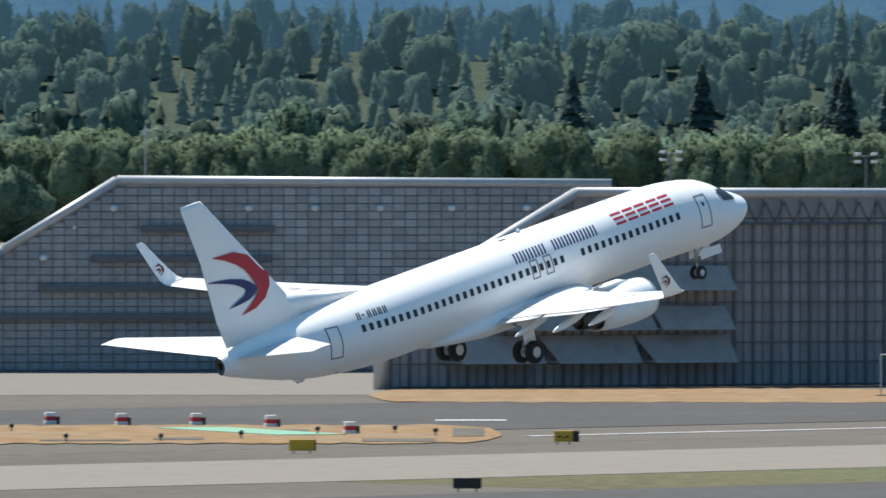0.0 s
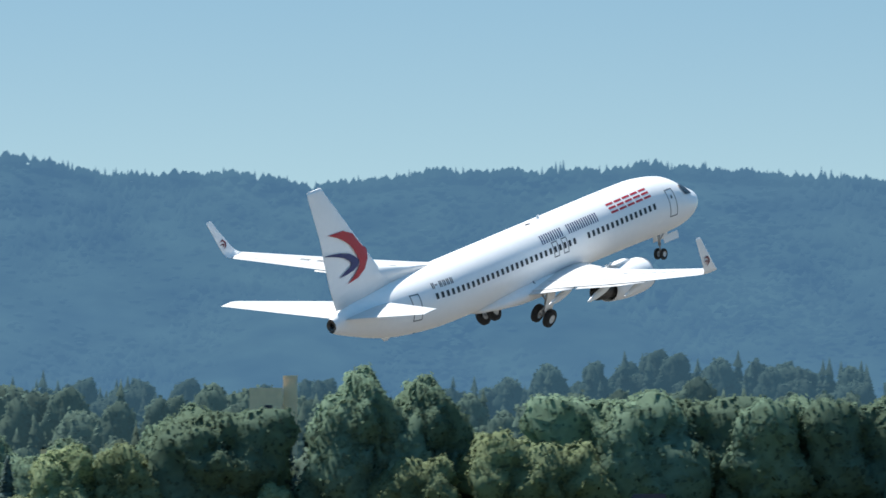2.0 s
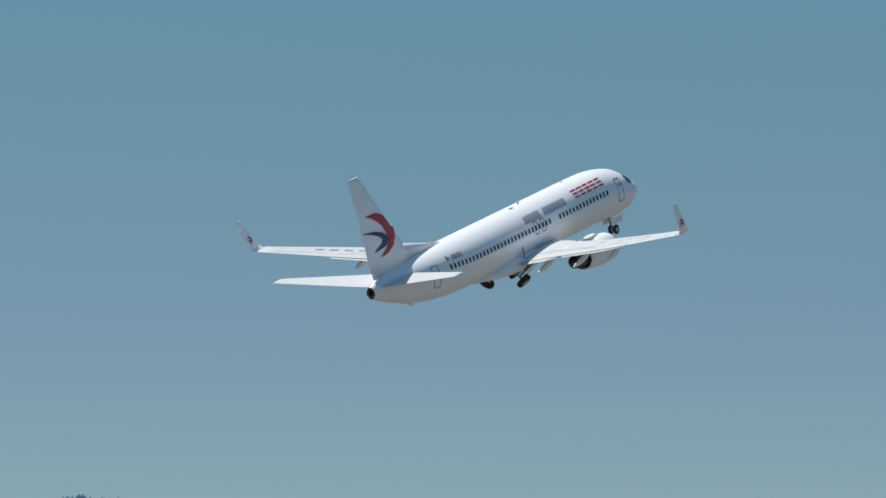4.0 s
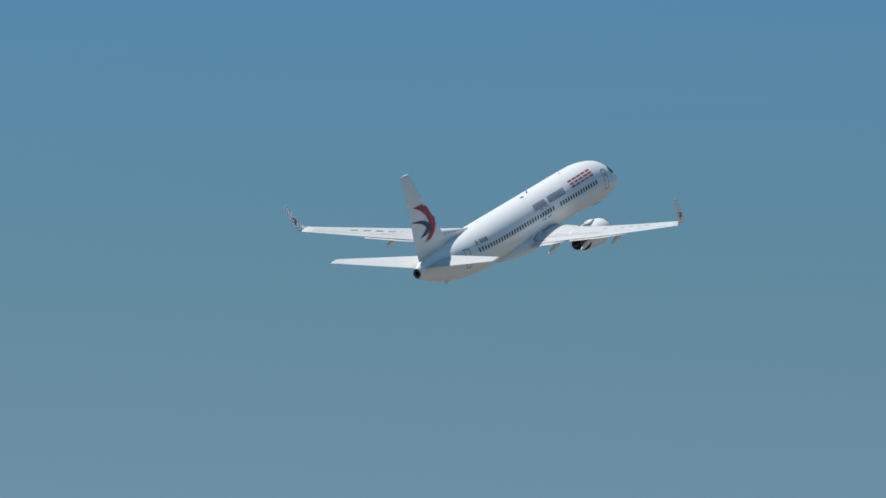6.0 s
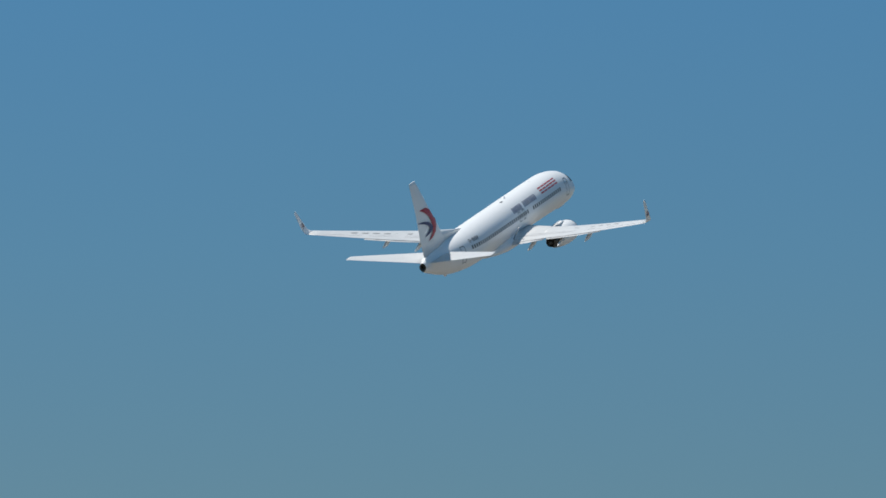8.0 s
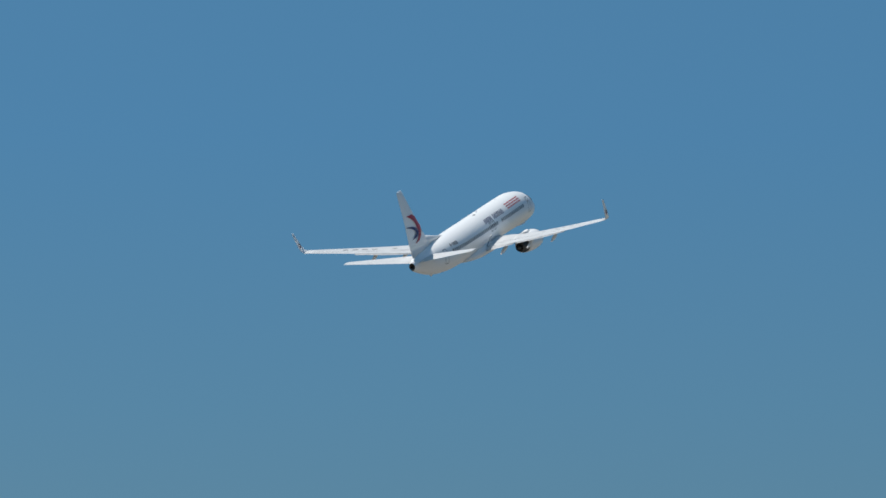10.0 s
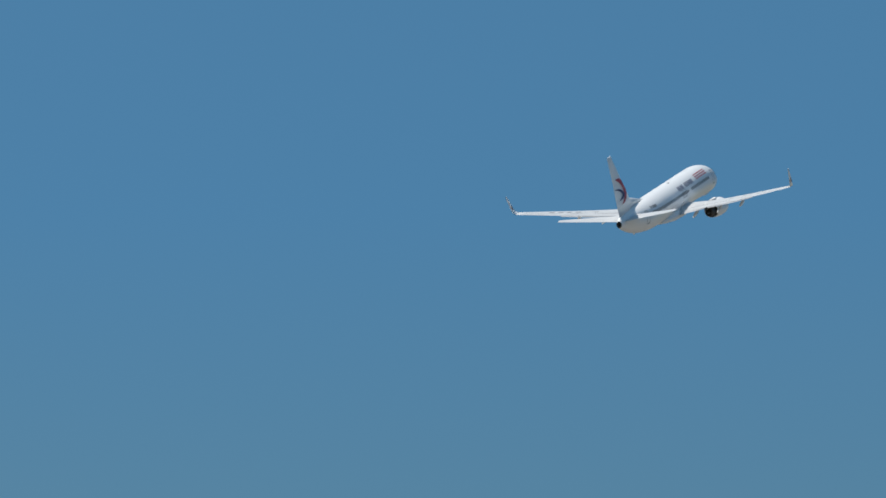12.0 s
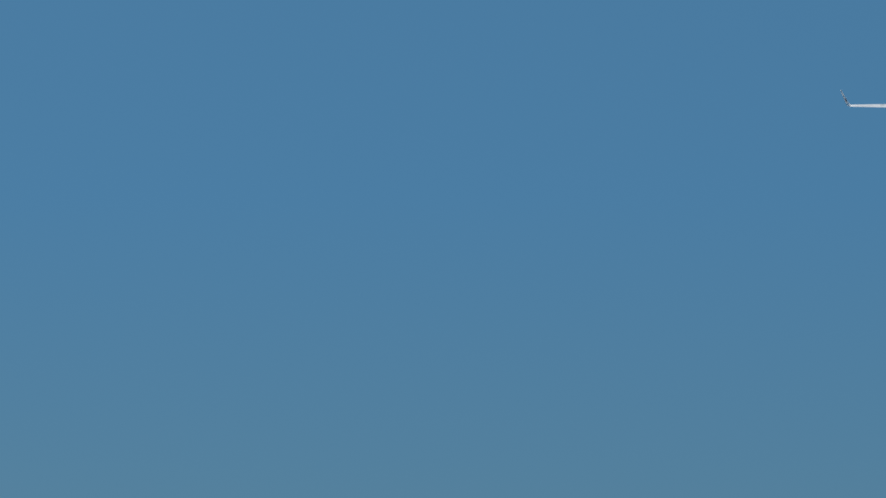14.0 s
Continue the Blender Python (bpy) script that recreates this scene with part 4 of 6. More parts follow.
def crown_cards(rng, kind, tall, wide, fine=True):
    """A crown of rough boughs and small leaf clumps with an uneven outline: vertices, faces and soft normals."""
    verts, faces, soft, spots = [], [], [], []
    if kind == "fir":
        levels = int(tall / (1.5 if fine else 2.4))
        n = 11 if fine else 7
        for i in range(levels):
            u = i / levels
            z = tall * (0.05 + 0.93 * min(1, max(0, u + rng.uniform(-0.4, 0.4) / levels)))
            r = wide / 2 * (1 - u) ** 0.85 * rng.uniform(0.78, 1.12) + 0.2
            drop = tall / levels
            base = len(verts)
            for k in range(n):
                a = 2 * math.pi * (k + rng.uniform(-0.3, 0.3)) / n
                q = r * (rng.uniform(0.85, 1.2) if k % 2 else rng.uniform(0.65, 0.9))
                verts.append(Vector((math.cos(a) * q, math.sin(a) * q, z - drop * rng.uniform(0.1, 0.9) * q / r)))
                soft.append(Vector((math.cos(a), math.sin(a), 0.55)).normalized())
                if fine:
                    for m in range(4):
                        b = a + rng.uniform(-0.3, 0.3)
                        spots.append((math.cos(b) * q * rng.uniform(0.6, 1.1), math.sin(b) * q * rng.uniform(0.6, 1.1), z - drop * rng.uniform(-0.3, 1.0), rng.uniform(0.3, 0.65), Vector((math.cos(b), math.sin(b), 0.5))))
            verts.append(Vector((0, 0, min(tall, z + drop * 1.9))))
            soft.append(Vector((0, 0, 1)))
            for k in range(n):
                faces.append((base + k, base + (k + 1) % n, base + n))
    else:
        # one billowing body of boughs, then leaf clumps over it
        dirs, tris = FINE_BALL if fine else ROUGH_BALL
        shift = Vector((rng.uniform(0, 50), rng.uniform(0, 50), rng.uniform(0, 50)))
        belly = {"round": 0.85, "tall": 0.95, "willow": 0.70}[kind]
        def billow(p):
            return 1 - 2 * abs(noise.noise(p))
        points = []
        for o in dirs:
            side = math.sqrt(max(0.0, 1 - o.z * o.z)) ** 0.8 * (1.0 - (0.30 if kind == "tall" else 0.12) * o.z if o.z > 0 else belly + 0.15)
            flat = Vector((o.x, o.y, 0)).normalized() if abs(o.z) < 0.999 else Vector((0, 0, 0))
            p = Vector((flat.x * side * wide * 0.40, flat.y * side * wide * 0.40, tall * (0.49 + 0.43 * o.z)))
            q = p / wide + shift
            q.z *= 0.6
            swell = 0.34 * noise.noise(q * 3.1) + 0.13 * billow(q * 5.2) + 0.06 * billow(q * 11.0) + (rng.uniform(-0.028, 0.028) if fine else rng.uniform(-0.06, 0.06)) - 0.05
            p += Vector((o.x, o.y, o.z * 0.8)) * wide * swell
            p.z = max(0.2, p.z)
            points.append(p)
        normals = [Vector((0, 0, 0)) for _ in points]
        for f in tris:
            n = (points[f[1]] - points[f[0]]).cross(points[f[2]] - points[f[0]])
            for k in f:
                normals[k] += n
        for o, p, n in zip(dirs, points, normals):
            verts.append(p)
            soft.append((n.normalized() * 0.7 + o * 0.3 + Vector((0, 0, 0.12))).normalized())
        faces += tris
        for _ in range(3400 if fine else 260):
            m = rng.choice(tris)
            p = points[m[0]].lerp(points[m[1]], rng.random()).lerp(points[m[2]], rng.random())
            out = soft[m[0]]
            p = p + out * rng.uniform(0.0, 1.0) * rng.uniform(0.3, 1.2 if fine else 1.6)
            spots.append((p.x, p.y, p.z, rng.uniform(0.28, 0.70) if fine else rng.uniform(0.6, 1.5), out))
    for x, y, z, size, out in spots:
        out = out.normalized()
        n = (out + Vector((rng.gauss(0, 0.5), rng.gauss(0, 0.5), rng.gauss(0, 0.5)))).normalized()
        a = Matrix.Rotation(rng.uniform(0, 6.28), 3, n) @ n.orthogonal().normalized()
        b = n.cross(a)
        c, k = Vector((x, y, z)), len(verts)
        s = size * rng.uniform(0.7, 1.35)
        verts += [c + a * s * rng.uniform(0.8, 1.2), c + b * s * rng.uniform(0.6, 1.0), c - a * s * rng.uniform(0.8, 1.2), c - b * s * rng.uniform(0.6, 1.0)]
        faces += [(k, k + 1, k + 2), (k, k + 2, k + 3)]
        soft += [(out * 0.85 + n * 0.15).normalized()] * 4
    return verts, faces, soft


def crown_mesh(name, mat, rng, kind, tall, wide, fine=True):
    verts, faces, soft = crown_cards(rng, kind, tall, wide, fine)
    me = mesh(name, verts, faces, mat, True)
    me.normals_split_custom_set_from_vertices(soft)
    return me


def build_tree(kind, mat, tall, wide, seed, name, label):
    rng = random.Random(seed)
    tree = tagged(new(name), label, "tree")
    bm = bmesh.new()
    lean = (rng.uniform(-0.3, 0.3), rng.uniform(-0.3, 0.3))
    rod(bm, (0, 0, -0.3), (lean[0], lean[1], tall * 0.5), 0.028 * tall * 0.5, 0.014 * tall * 0.5, 8)
    rod(bm, (lean[0], lean[1], tall * 0.49), (0, 0, tall * 0.93), 0.014 * tall * 0.5, 0.03, 7)
    if kind != "fir":
        for _ in range(7):
            z, a = tall * rng.uniform(0.2, 0.55), rng.uniform(0, 6.28)
            rod(bm, (lean[0] * 0.6, lean[1] * 0.6, z), (math.cos(a) * wide * 0.32, math.sin(a) * wide * 0.32, z + tall * 0.2), 0.12, 0.04, 5)
    part("trunk", bm, BARK, tree)
    piece("crown", crown_mesh("crown", mat, rng, kind, tall, wide, tall > 12), tree)
    return tree


def rise(a, d):
    """Height of the land: flat airfield, a low wooded rise beyond it."""
    u = min(1, max(0, (d - 3520) / 480))
    w = min(1, max(0, (1700 - a) / 1100))
    return u * u * (3 - 2 * u) * (36 + 22 * w * w * (3 - 2 * w))


def build_woods():
    rng = random.Random(5)
    kinds = [
        ("fir", LEAF_FIR, 42, 20.0, "fir_tree", "tall dark green pointed fir tree"),
        ("fir", LEAF_FIR, 38, 17.0, "fir_tree", "tall dark green pointed fir tree"),
        ("round", LEAF_MID, 31, 30, "broadleaf_tree", "full green broadleaf tree at the airfield's edge"),
        ("round", LEAF_MID, 28, 25, "broadleaf_tree", "full green broadleaf tree at the airfield's edge"),
        ("tall", LEAF_MID, 38, 21, "cottonwood_tree", "tall green cottonwood tree"),
        ("willow", LEAF_PALE, 23, 27, "willow_tree", "pale yellow-green rounded willow tree"),
        ("tall", LEAF_PALE, 27, 22, "broadleaf_tree", "pale green broadleaf tree"),
        ("round", LEAF_PALE, 9, 19, "shrub", "pale green bushy shrub at the wood's edge"),
        ("round", LEAF_YOUNG, 30, 27, "broadleaf_tree", "bright green rounded broadleaf tree behind the enclosure"),
    ]
    models = []
    used = [False] * len(kinds)
    for i, (kind, mat, tall, wide, name, label) in enumerate(kinds):
        models.append(build_tree(kind, mat, tall, wide, 20 + i, name, label))
    def plant(i, a, d, tall, z=None):
        k = tall / kinds[i][2]
        p = bearing(a, d, rise(a, d) - 0.1 if z is None else z)
        m = Matrix.Translation(p) @ pose(0, 0, 0, 0, 0, rng.uniform(0, 360))
        if not used[i]:
            used[i] = True
            models[i].matrix_basis = m
            models[i].scale = (k, k, k)
        else:
            ob = copy_thing(models[i], m)
            ob.scale = (k * rng.uniform(0.92, 1.08), k * rng.uniform(0.92, 1.08), k)
    # trees that stand out: model, bearing, distance, height
    for i, a, d, tall in STANDING_OUT:
        plant(i, a, 3450 + (d - 2430) * 1.2, tall * 1.4)
    # bushes beyond the low end of the enclosure
    for a, d, tall in ((-860, 2620, 17), (-815, 2600, 15), (-772, 2590, 17), (-745, 2640, 12), (-905, 2600, 18)):
        plant(3, a, d, tall, -0.1)
    # the rest of the wood's edge
    a = -900
    while a < 4700:
        open_side = a > 900
        for row in range(2):
            d = 3460 + row * 40 + rng.uniform(-10, 10)
            i = rng.choice(((4, 6, 4, 2, 5) if a > 2550 else (2, 3, 2, 4, 4, 6)) if row == 0 else (2, 3, 4, 4, 0, 1, 6))
            if a < 880:
                i = rng.choice((8, 8, 8, 3, 8) if row == 0 else (2, 3, 8, 4, 6, 2))
            if 900 < a < 1740 or 2000 < a < 2480:
                i = rng.choice((0, 0, 1, 4, 2))
            low = 0.8 if row == 0 and i != 8 else 1.0
            plant(i, a + rng.uniform(-20, 20), d, kinds[i][2] * (rng.uniform(0.88, 1.04) if i == 8 else rng.uniform(0.72, 1.0)) * low)
        if open_side:
            if rng.random() < 0.6:
                plant(7, a + rng.uniform(-38, 38), 3438 + rng.uniform(0, 12), rng.choice((2.5, 3.5, 4.5, 6.0, 9.0)) * rng.uniform(0.8, 1.2))
        a += 78


RIDGE_A = (-1600, 300, 1266, 1466, 1800, 1986, 2266, 2376, 2566, 2756, 2906, 3126, 3306, 3500, 3790, 3914, 4260, 4559, 4746, 4986, 5154, 6500)
RIDGE_H = (640, 630, 612, 590, 582, 590, 578, 583, 546, 557, 530, 557, 556, 566, 548, 540, 545, 532, 552, 533, 530, 500)


def build_hills():
    rng = random.Random(9)
    # the far ridge: a wooded slope whose skyline is broken by tree tops
    cols, rows = 520, 26
    verts, faces = [], []
    for j in range(rows + 1):
        u = j / rows
        for i in range(cols + 1):
            a = -1600 + 8100 * i / cols
            crest = np.interp(a, RIDGE_A, RIDGE_H) / REACH * 4850 + EYE - 4
            d = 4520 + 330 * u
            z = 30 + (crest - 30) * (0.9 * u + 0.1 * u * u) + (noise.noise((a * 0.004, u * 2.5, 3)) * 12 + noise.noise((a * 0.012, u * 4, 7)) * 2) * math.sin(math.pi * min(1, u * 1.02)) 
            verts.append(bearing(a, d, z))
    for j in range(rows):
        for i in range(cols):
            k = j * (cols + 1) + i
            faces.append((k, k + 1, k + cols + 2, k + cols + 1))
    tagged(piece("backdrop", mesh("backdrop", verts, faces, BACKDROP, True)), "wooded ridge in the distance with painted blue haze glow", kind="structure")
    # trees on the slope and along the crest, past counting
    verts, faces = [], []
    def cone(p, tall, wide, n=5):
        k = len(verts)
        t = rng.uniform(0, 6.28)
        for q in range(n):
            verts.append(p + Vector((math.cos(t + 6.28 * q / n) * wide, math.sin(t + 6.28 * q / n) * wide, tall * rng.uniform(-0.1, 0.1))))
        verts.append(p + Vector((0, 0, tall)))
        for q in range(n):
            faces.append((k + q, k + (q + 1) % n, k + n))
    for a in np.arange(-1500, 6300, 6.5):
        crest = np.interp(a, RIDGE_A, RIDGE_H) / REACH * 4850 + EYE - 6
        lump = 0.35 + 1.3 * max(0, noise.noise((a * 0.013, 2, 0)) + 0.2)
        tall = rng.uniform(0.4, 3.0) * lump + 6.4
        if rng.random() < 0.16:
            cone(bearing(a + rng.uniform(-4, 4), 4846, crest), tall, rng.uniform(1.0, 2.0), 6)
        else:
            for _ in range(6):
                cone(bearing(a + rng.uniform(-7, 7), 4846, crest + rng.uniform(-0.4, 0.35) * tall), tall * 0.55, rng.uniform(2.0, 4.0), 7)
    for _ in range(22000):
        a, u = rng.uniform(-1500, 6300), rng.uniform(0.1, 1.0) ** 0.8
        crest = np.interp(a, RIDGE_A, RIDGE_H) / REACH * 4850 + EYE - 4
        z = 30 + (crest - 30) * (0.9 * u + 0.1 * u * u)
        clump = 0.6 + max(-0.3, noise.noise((a * 0.004, u * 3, 4)))
        cone(bearing(a, 4516 + 330 * u, z + rng.uniform(-3, 1.5) - 1), rng.uniform(2.5, 6.0) * clump, rng.uniform(1.5, 3.2), 6)
    tagged(piece("ridge_trees", mesh("ridge_trees", verts, faces, BACKDROP, True)), "conifers on the far ridge with painted blue haze glow", "trees", kind="stuff")
    # woods that climb the low rise before the ridge, past counting: light models of trees, joined
    models = []
    for i, (kind, tall, wide) in enumerate((("fir", 31, 15), ("fir", 28, 13), ("round", 26, 22), ("round", 22, 18), ("tall", 30, 17), ("tall", 26, 14))):
        models.append([np.array(part_of) for part_of in crown_cards(random.Random(60 + i), kind, tall, wide, False)])
    # the middle and far zones glow with haze painted into their foliage
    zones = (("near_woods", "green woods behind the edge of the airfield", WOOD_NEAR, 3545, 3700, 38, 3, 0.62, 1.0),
             ("middle_woods", "green woods on the low rise with painted haze glow", WOOD_MID, 3700, 3920, 36, 4, 0.50, 0.85),
             ("far_woods", "blue-green woods on the low rise with painted haze glow", WOOD_FAR, 3920, 4200, 31, 5, 0.40, 0.75))
    for seed, (name, label, mat, d0, d1, step, rows, low, high) in enumerate(zones):
        rng = random.Random(seed + 1)
        vs, fs, ns, total = [], [], [], 0
        for row in range(rows):
            a = -1300
            while a < 5400:
                fir = noise.noise((a * 0.006, row * 3.1, seed * 7)) > (0.06, -0.06, -0.16)[seed] + (0 if a < 1750 else 0.12)
                co, fa, no = models[rng.choice((0, 1, 0, 4)) if fir else rng.choice((2, 3, 4, 5, 2))]
                d = d0 + (d1 - d0) * (row + rng.random()) / rows
                k, t = rng.uniform(low, high) * (1.05 if fir else 1), rng.uniform(0, 6.28)
                p = bearing(a + rng.uniform(-20, 20), d, rise(a, d) - 2.0 + (9 * math.exp(-((a - 3580) / 330) ** 2) if seed == 2 else 0))
                turn = np.array(((math.cos(t), -math.sin(t), 0), (math.sin(t), math.cos(t), 0), (0, 0, 1)))
                vs.append(co @ turn.T * k + np.array(p))
                ns.append(no @ turn.T)
                fs.append(fa + total)
                total += len(co)
                a += step * rng.uniform(0.5, 1.4) * 1.45
        vs, fs = np.concatenate(vs), np.concatenate(fs)
        me = bpy.data.meshes.new(name)
        me.vertices.add(len(vs)), me.loops.add(len(fs) * 3), me.polygons.add(len(fs))
        me.vertices.foreach_set("co", vs.ravel())
        me.loops.foreach_set("vertex_index", fs.ravel())
        me.polygons.foreach_set("loop_start", np.arange(0, len(fs) * 3, 3))
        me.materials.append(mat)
        me.update(calc_edges=True)
        me.normals_split_custom_set_from_vertices(np.concatenate(ns).tolist())
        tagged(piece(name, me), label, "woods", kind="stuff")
    # the land that carries them
    verts, faces, ds = [], [], (3442, 3500, 3560, 3620, 3700, 3800, 3900, 4000, 4160, 4260)
    for d in ds:
        for i in range(61):
            a = -1800 + 8100 * i / 60
            verts.append(bearing(a, d, rise(a, d) - 0.05))
    for j in range(len(ds) - 1):
        for i in range(60):
            k = j * 61 + i
            faces.append((k, k + 1, k + 62, k + 61))
    tagged(piece("ground_rise", mesh("ground_rise", verts, faces, FOREST_FLOOR, True)), "low shaded forest floor below the woods", kind="structure")


# model, bearing, distance, height
STANDING_OUT = [
    (0, 221, 2470, 36), (0, 696, 2480, 36), (1, 451, 2560, 34), (0, 706, 2470, 34), (0, 781, 2465, 33), (1, 1031, 2470, 34), (0, 1116, 2480, 33), (1, 1166, 2475, 32),
    (2, 1341, 2460, 35), (1, 1500, 2455, 30), (0, 1250, 2455, 29), (1, 1400, 2450, 27), (1, 1491, 2440, 29), (0, 1560, 2442, 28), (0, 1616, 2446, 33), (1, 1671, 2442, 29),
    (5, 1776, 2430, 17.5), (5, 1860, 2428, 14), (5, 2366, 2424, 9), (6, 2465, 2432, 20), (2, 2736, 2440, 31), (4, 2640, 2445, 27), (6, 2560, 2430, 20), (4, 2956, 2440, 32),
    (4, 2998, 2436, 38), (4, 3108, 2438, 36), (5, 3098, 2425, 17), (2, 3036, 2445, 34), (2, 3420, 2440, 34), (2, 3560, 2450, 34), (2, 3720, 2445, 33), (5, 3246, 2428, 22), (5, 3330, 2426, 20),
    (1, 4391, 2440, 35), (0, 4451, 2445, 34), (1, 4261, 2440, 31), (0, 4530, 2440, 30), (2, 3860, 2445, 33), (2, 4031, 2450, 30), (2, 4140, 2440, 28), (4, 1862, 2540, 28), (2, 1905, 2545, 27), (4, 1945, 2540, 29),
]


# ---- airfield signs, markers and small fittings ----
def at_bearing(a, d, turn=0.0, z=0.0):
    """A pose on the ground that faces the camera; turn in degrees."""
    return Matrix.Translation(bearing(a, d, z)) @ pose(0, 0, 0, 0, 0, -math.degrees(a / REACH) + turn)


def build_sign(wide, high, mat, label, group):
    sign = tagged(new("airfield_sign"), label, "sign", group)
    bm = bmesh.new()
    box(bm, -wide / 2, wide / 2, -0.09, 0.09, 0.16, high, 0.02)
    part("sign_box", bm, mat, sign)
    for x in (-wide * 0.32, wide * 0.32):
        bm = bmesh.new()
        box(bm, x - 0.04, x + 0.04, -0.04, 0.04, 0.0, 0.18)
        part("foot", bm, STEEL_DARK, sign)
    return sign


def build_signs():
    for a, d, w in ((-257, 672, 1.48), (206, 694, 1.15)):
        s = build_sign(w, 0.84, YELLOW, "yellow illuminated taxiway sign beside the pavement", "yellow taxiway signs")
        s.matrix_basis = at_bearing(a, d)
        bm = bmesh.new()
        box(bm, w / 2 + 0.002, w / 2 + (0.4 if a > 0 else 0.12), -0.09, 0.09, 0.16, 0.84, 0.02)
        part("end_panel", bm, BLACK, s, "black end panel")
        if a > 0:
            for x0, x1, z in ((-0.35, -0.12, 0.48), (-0.02, 0.06, 0.40), (0.12, 0.34, 0.48)):
                bm = bmesh.new()
                box(bm, x0, x1, -0.105, -0.091, z - 0.06, z + 0.06)
                part("marking_bar", bm, BLACK, s)
    for a, d, w, h in ((36, 593, 1.5, 0.72), (1311, 757, 2.0, 0.9)):
        build_sign(w, h, BLACK, "black distance sign seen from behind", "black signs").matrix_basis = at_bearing(a, d)
    first = None
    for a, d in ((-702, 748), (-576, 745), (-444, 745), (-312, 739), (-172, 720)):
        m = at_bearing(a, d, 12)
        if first:
            copy_thing(first, m)
            continue
        first = tagged(new("closure_marker"), "red and white closure marker on dry grass", "marker", "closure markers")
        first.matrix_basis = m
        for i, mat in enumerate((TANK_WHITE, RED, TANK_WHITE)):
            bm = bmesh.new()
            box(bm, -0.38 + 0.03 * i, 0.38 - 0.03 * i, -0.3, 0.3, 0.27 * i + 0.002, 0.27 * (i + 1), 0.03)
            part("band", bm, mat, first, "red band" if i == 1 else "white band")
        bm = bmesh.new()
        box(bm, 0.40, 0.62, -0.2, 0.2, 0.0, 0.55, 0.03)
        part("ballast", bm, BLACK, first)
    first = None
    for a, d in ((-674, 700), (-506, 700), (-364, 708), (-229, 719), (-92, 722), (-20, 715), (-770, 728)):
        m = at_bearing(a, d)
        if first:
            copy_thing(first, m)
            continue
        first = tagged(new("edge_light"), "small dark taxiway edge light on a stake", "light", "taxiway edge lights")
        first.matrix_basis = m
        bm = bmesh.new()
        rod(bm, (0, 0, 0), (0, 0, 0.3), 0.05)
        part("stake", bm, STEEL_DARK, first)
        bm = bmesh.new()
        bmesh.ops.create_icosphere(bm, subdivisions=2, radius=0.17, matrix=Matrix.Translation((0, 0, 0.4)))
        part("lens", bm, BLACK, first, "", True)
        bm = bmesh.new()
        box(bm, -0.22, 0.22, -0.22, 0.22, 0, 0.06, 0.01)
        part("base", bm, STEEL_DARK, first)
    # painted kerb strip in the verge
    p, q = bearing(-454, 736), bearing(-239, 716)
    n = (q - p).normalized()
    w = Vector((-n.y, n.x, 0)) * 2.4
    tagged(sheet("green_kerb", [p - w, q - w, q + w, p + w], 0.10, GREEN_PAINT, "pale green painted kerb strip", 0.12), kind="structure")


def build_lamp_post(tall, heads, label, wide=1.2, thick=0.16):
    post = tagged(new("lamp_post"), label, "lamp post", "apron lamp posts")
    bm = bmesh.new()
    rod(bm, (0, 0, 0), (0, 0, tall), thick, thick * 0.7, 8)
    part("pole", bm, STEEL_DARK, post)
    bm = bmesh.new()
    rod(bm, (-wide / 2, 0, tall - 0.1), (wide / 2, 0, tall - 0.1), 0.06, None, 6)
    part("cross_arm", bm, STEEL_DARK, post)
    for i in range(heads):
        x = -wide / 2 + wide * (i % max(1, heads if heads < 4 else heads // 2)) / max(1, (heads if heads < 4 else heads // 2) - 1)
        z = tall + (0.0 if heads < 4 or i < heads // 2 else -0.75)
        bm = bmesh.new()
        box(bm, x - 0.28, x + 0.28, -0.3, 0.18, z - 0.02, z + 0.26, 0.04)
        part("lamp_head", bm, TANK_WHITE, post, "pale floodlight head")
    return post


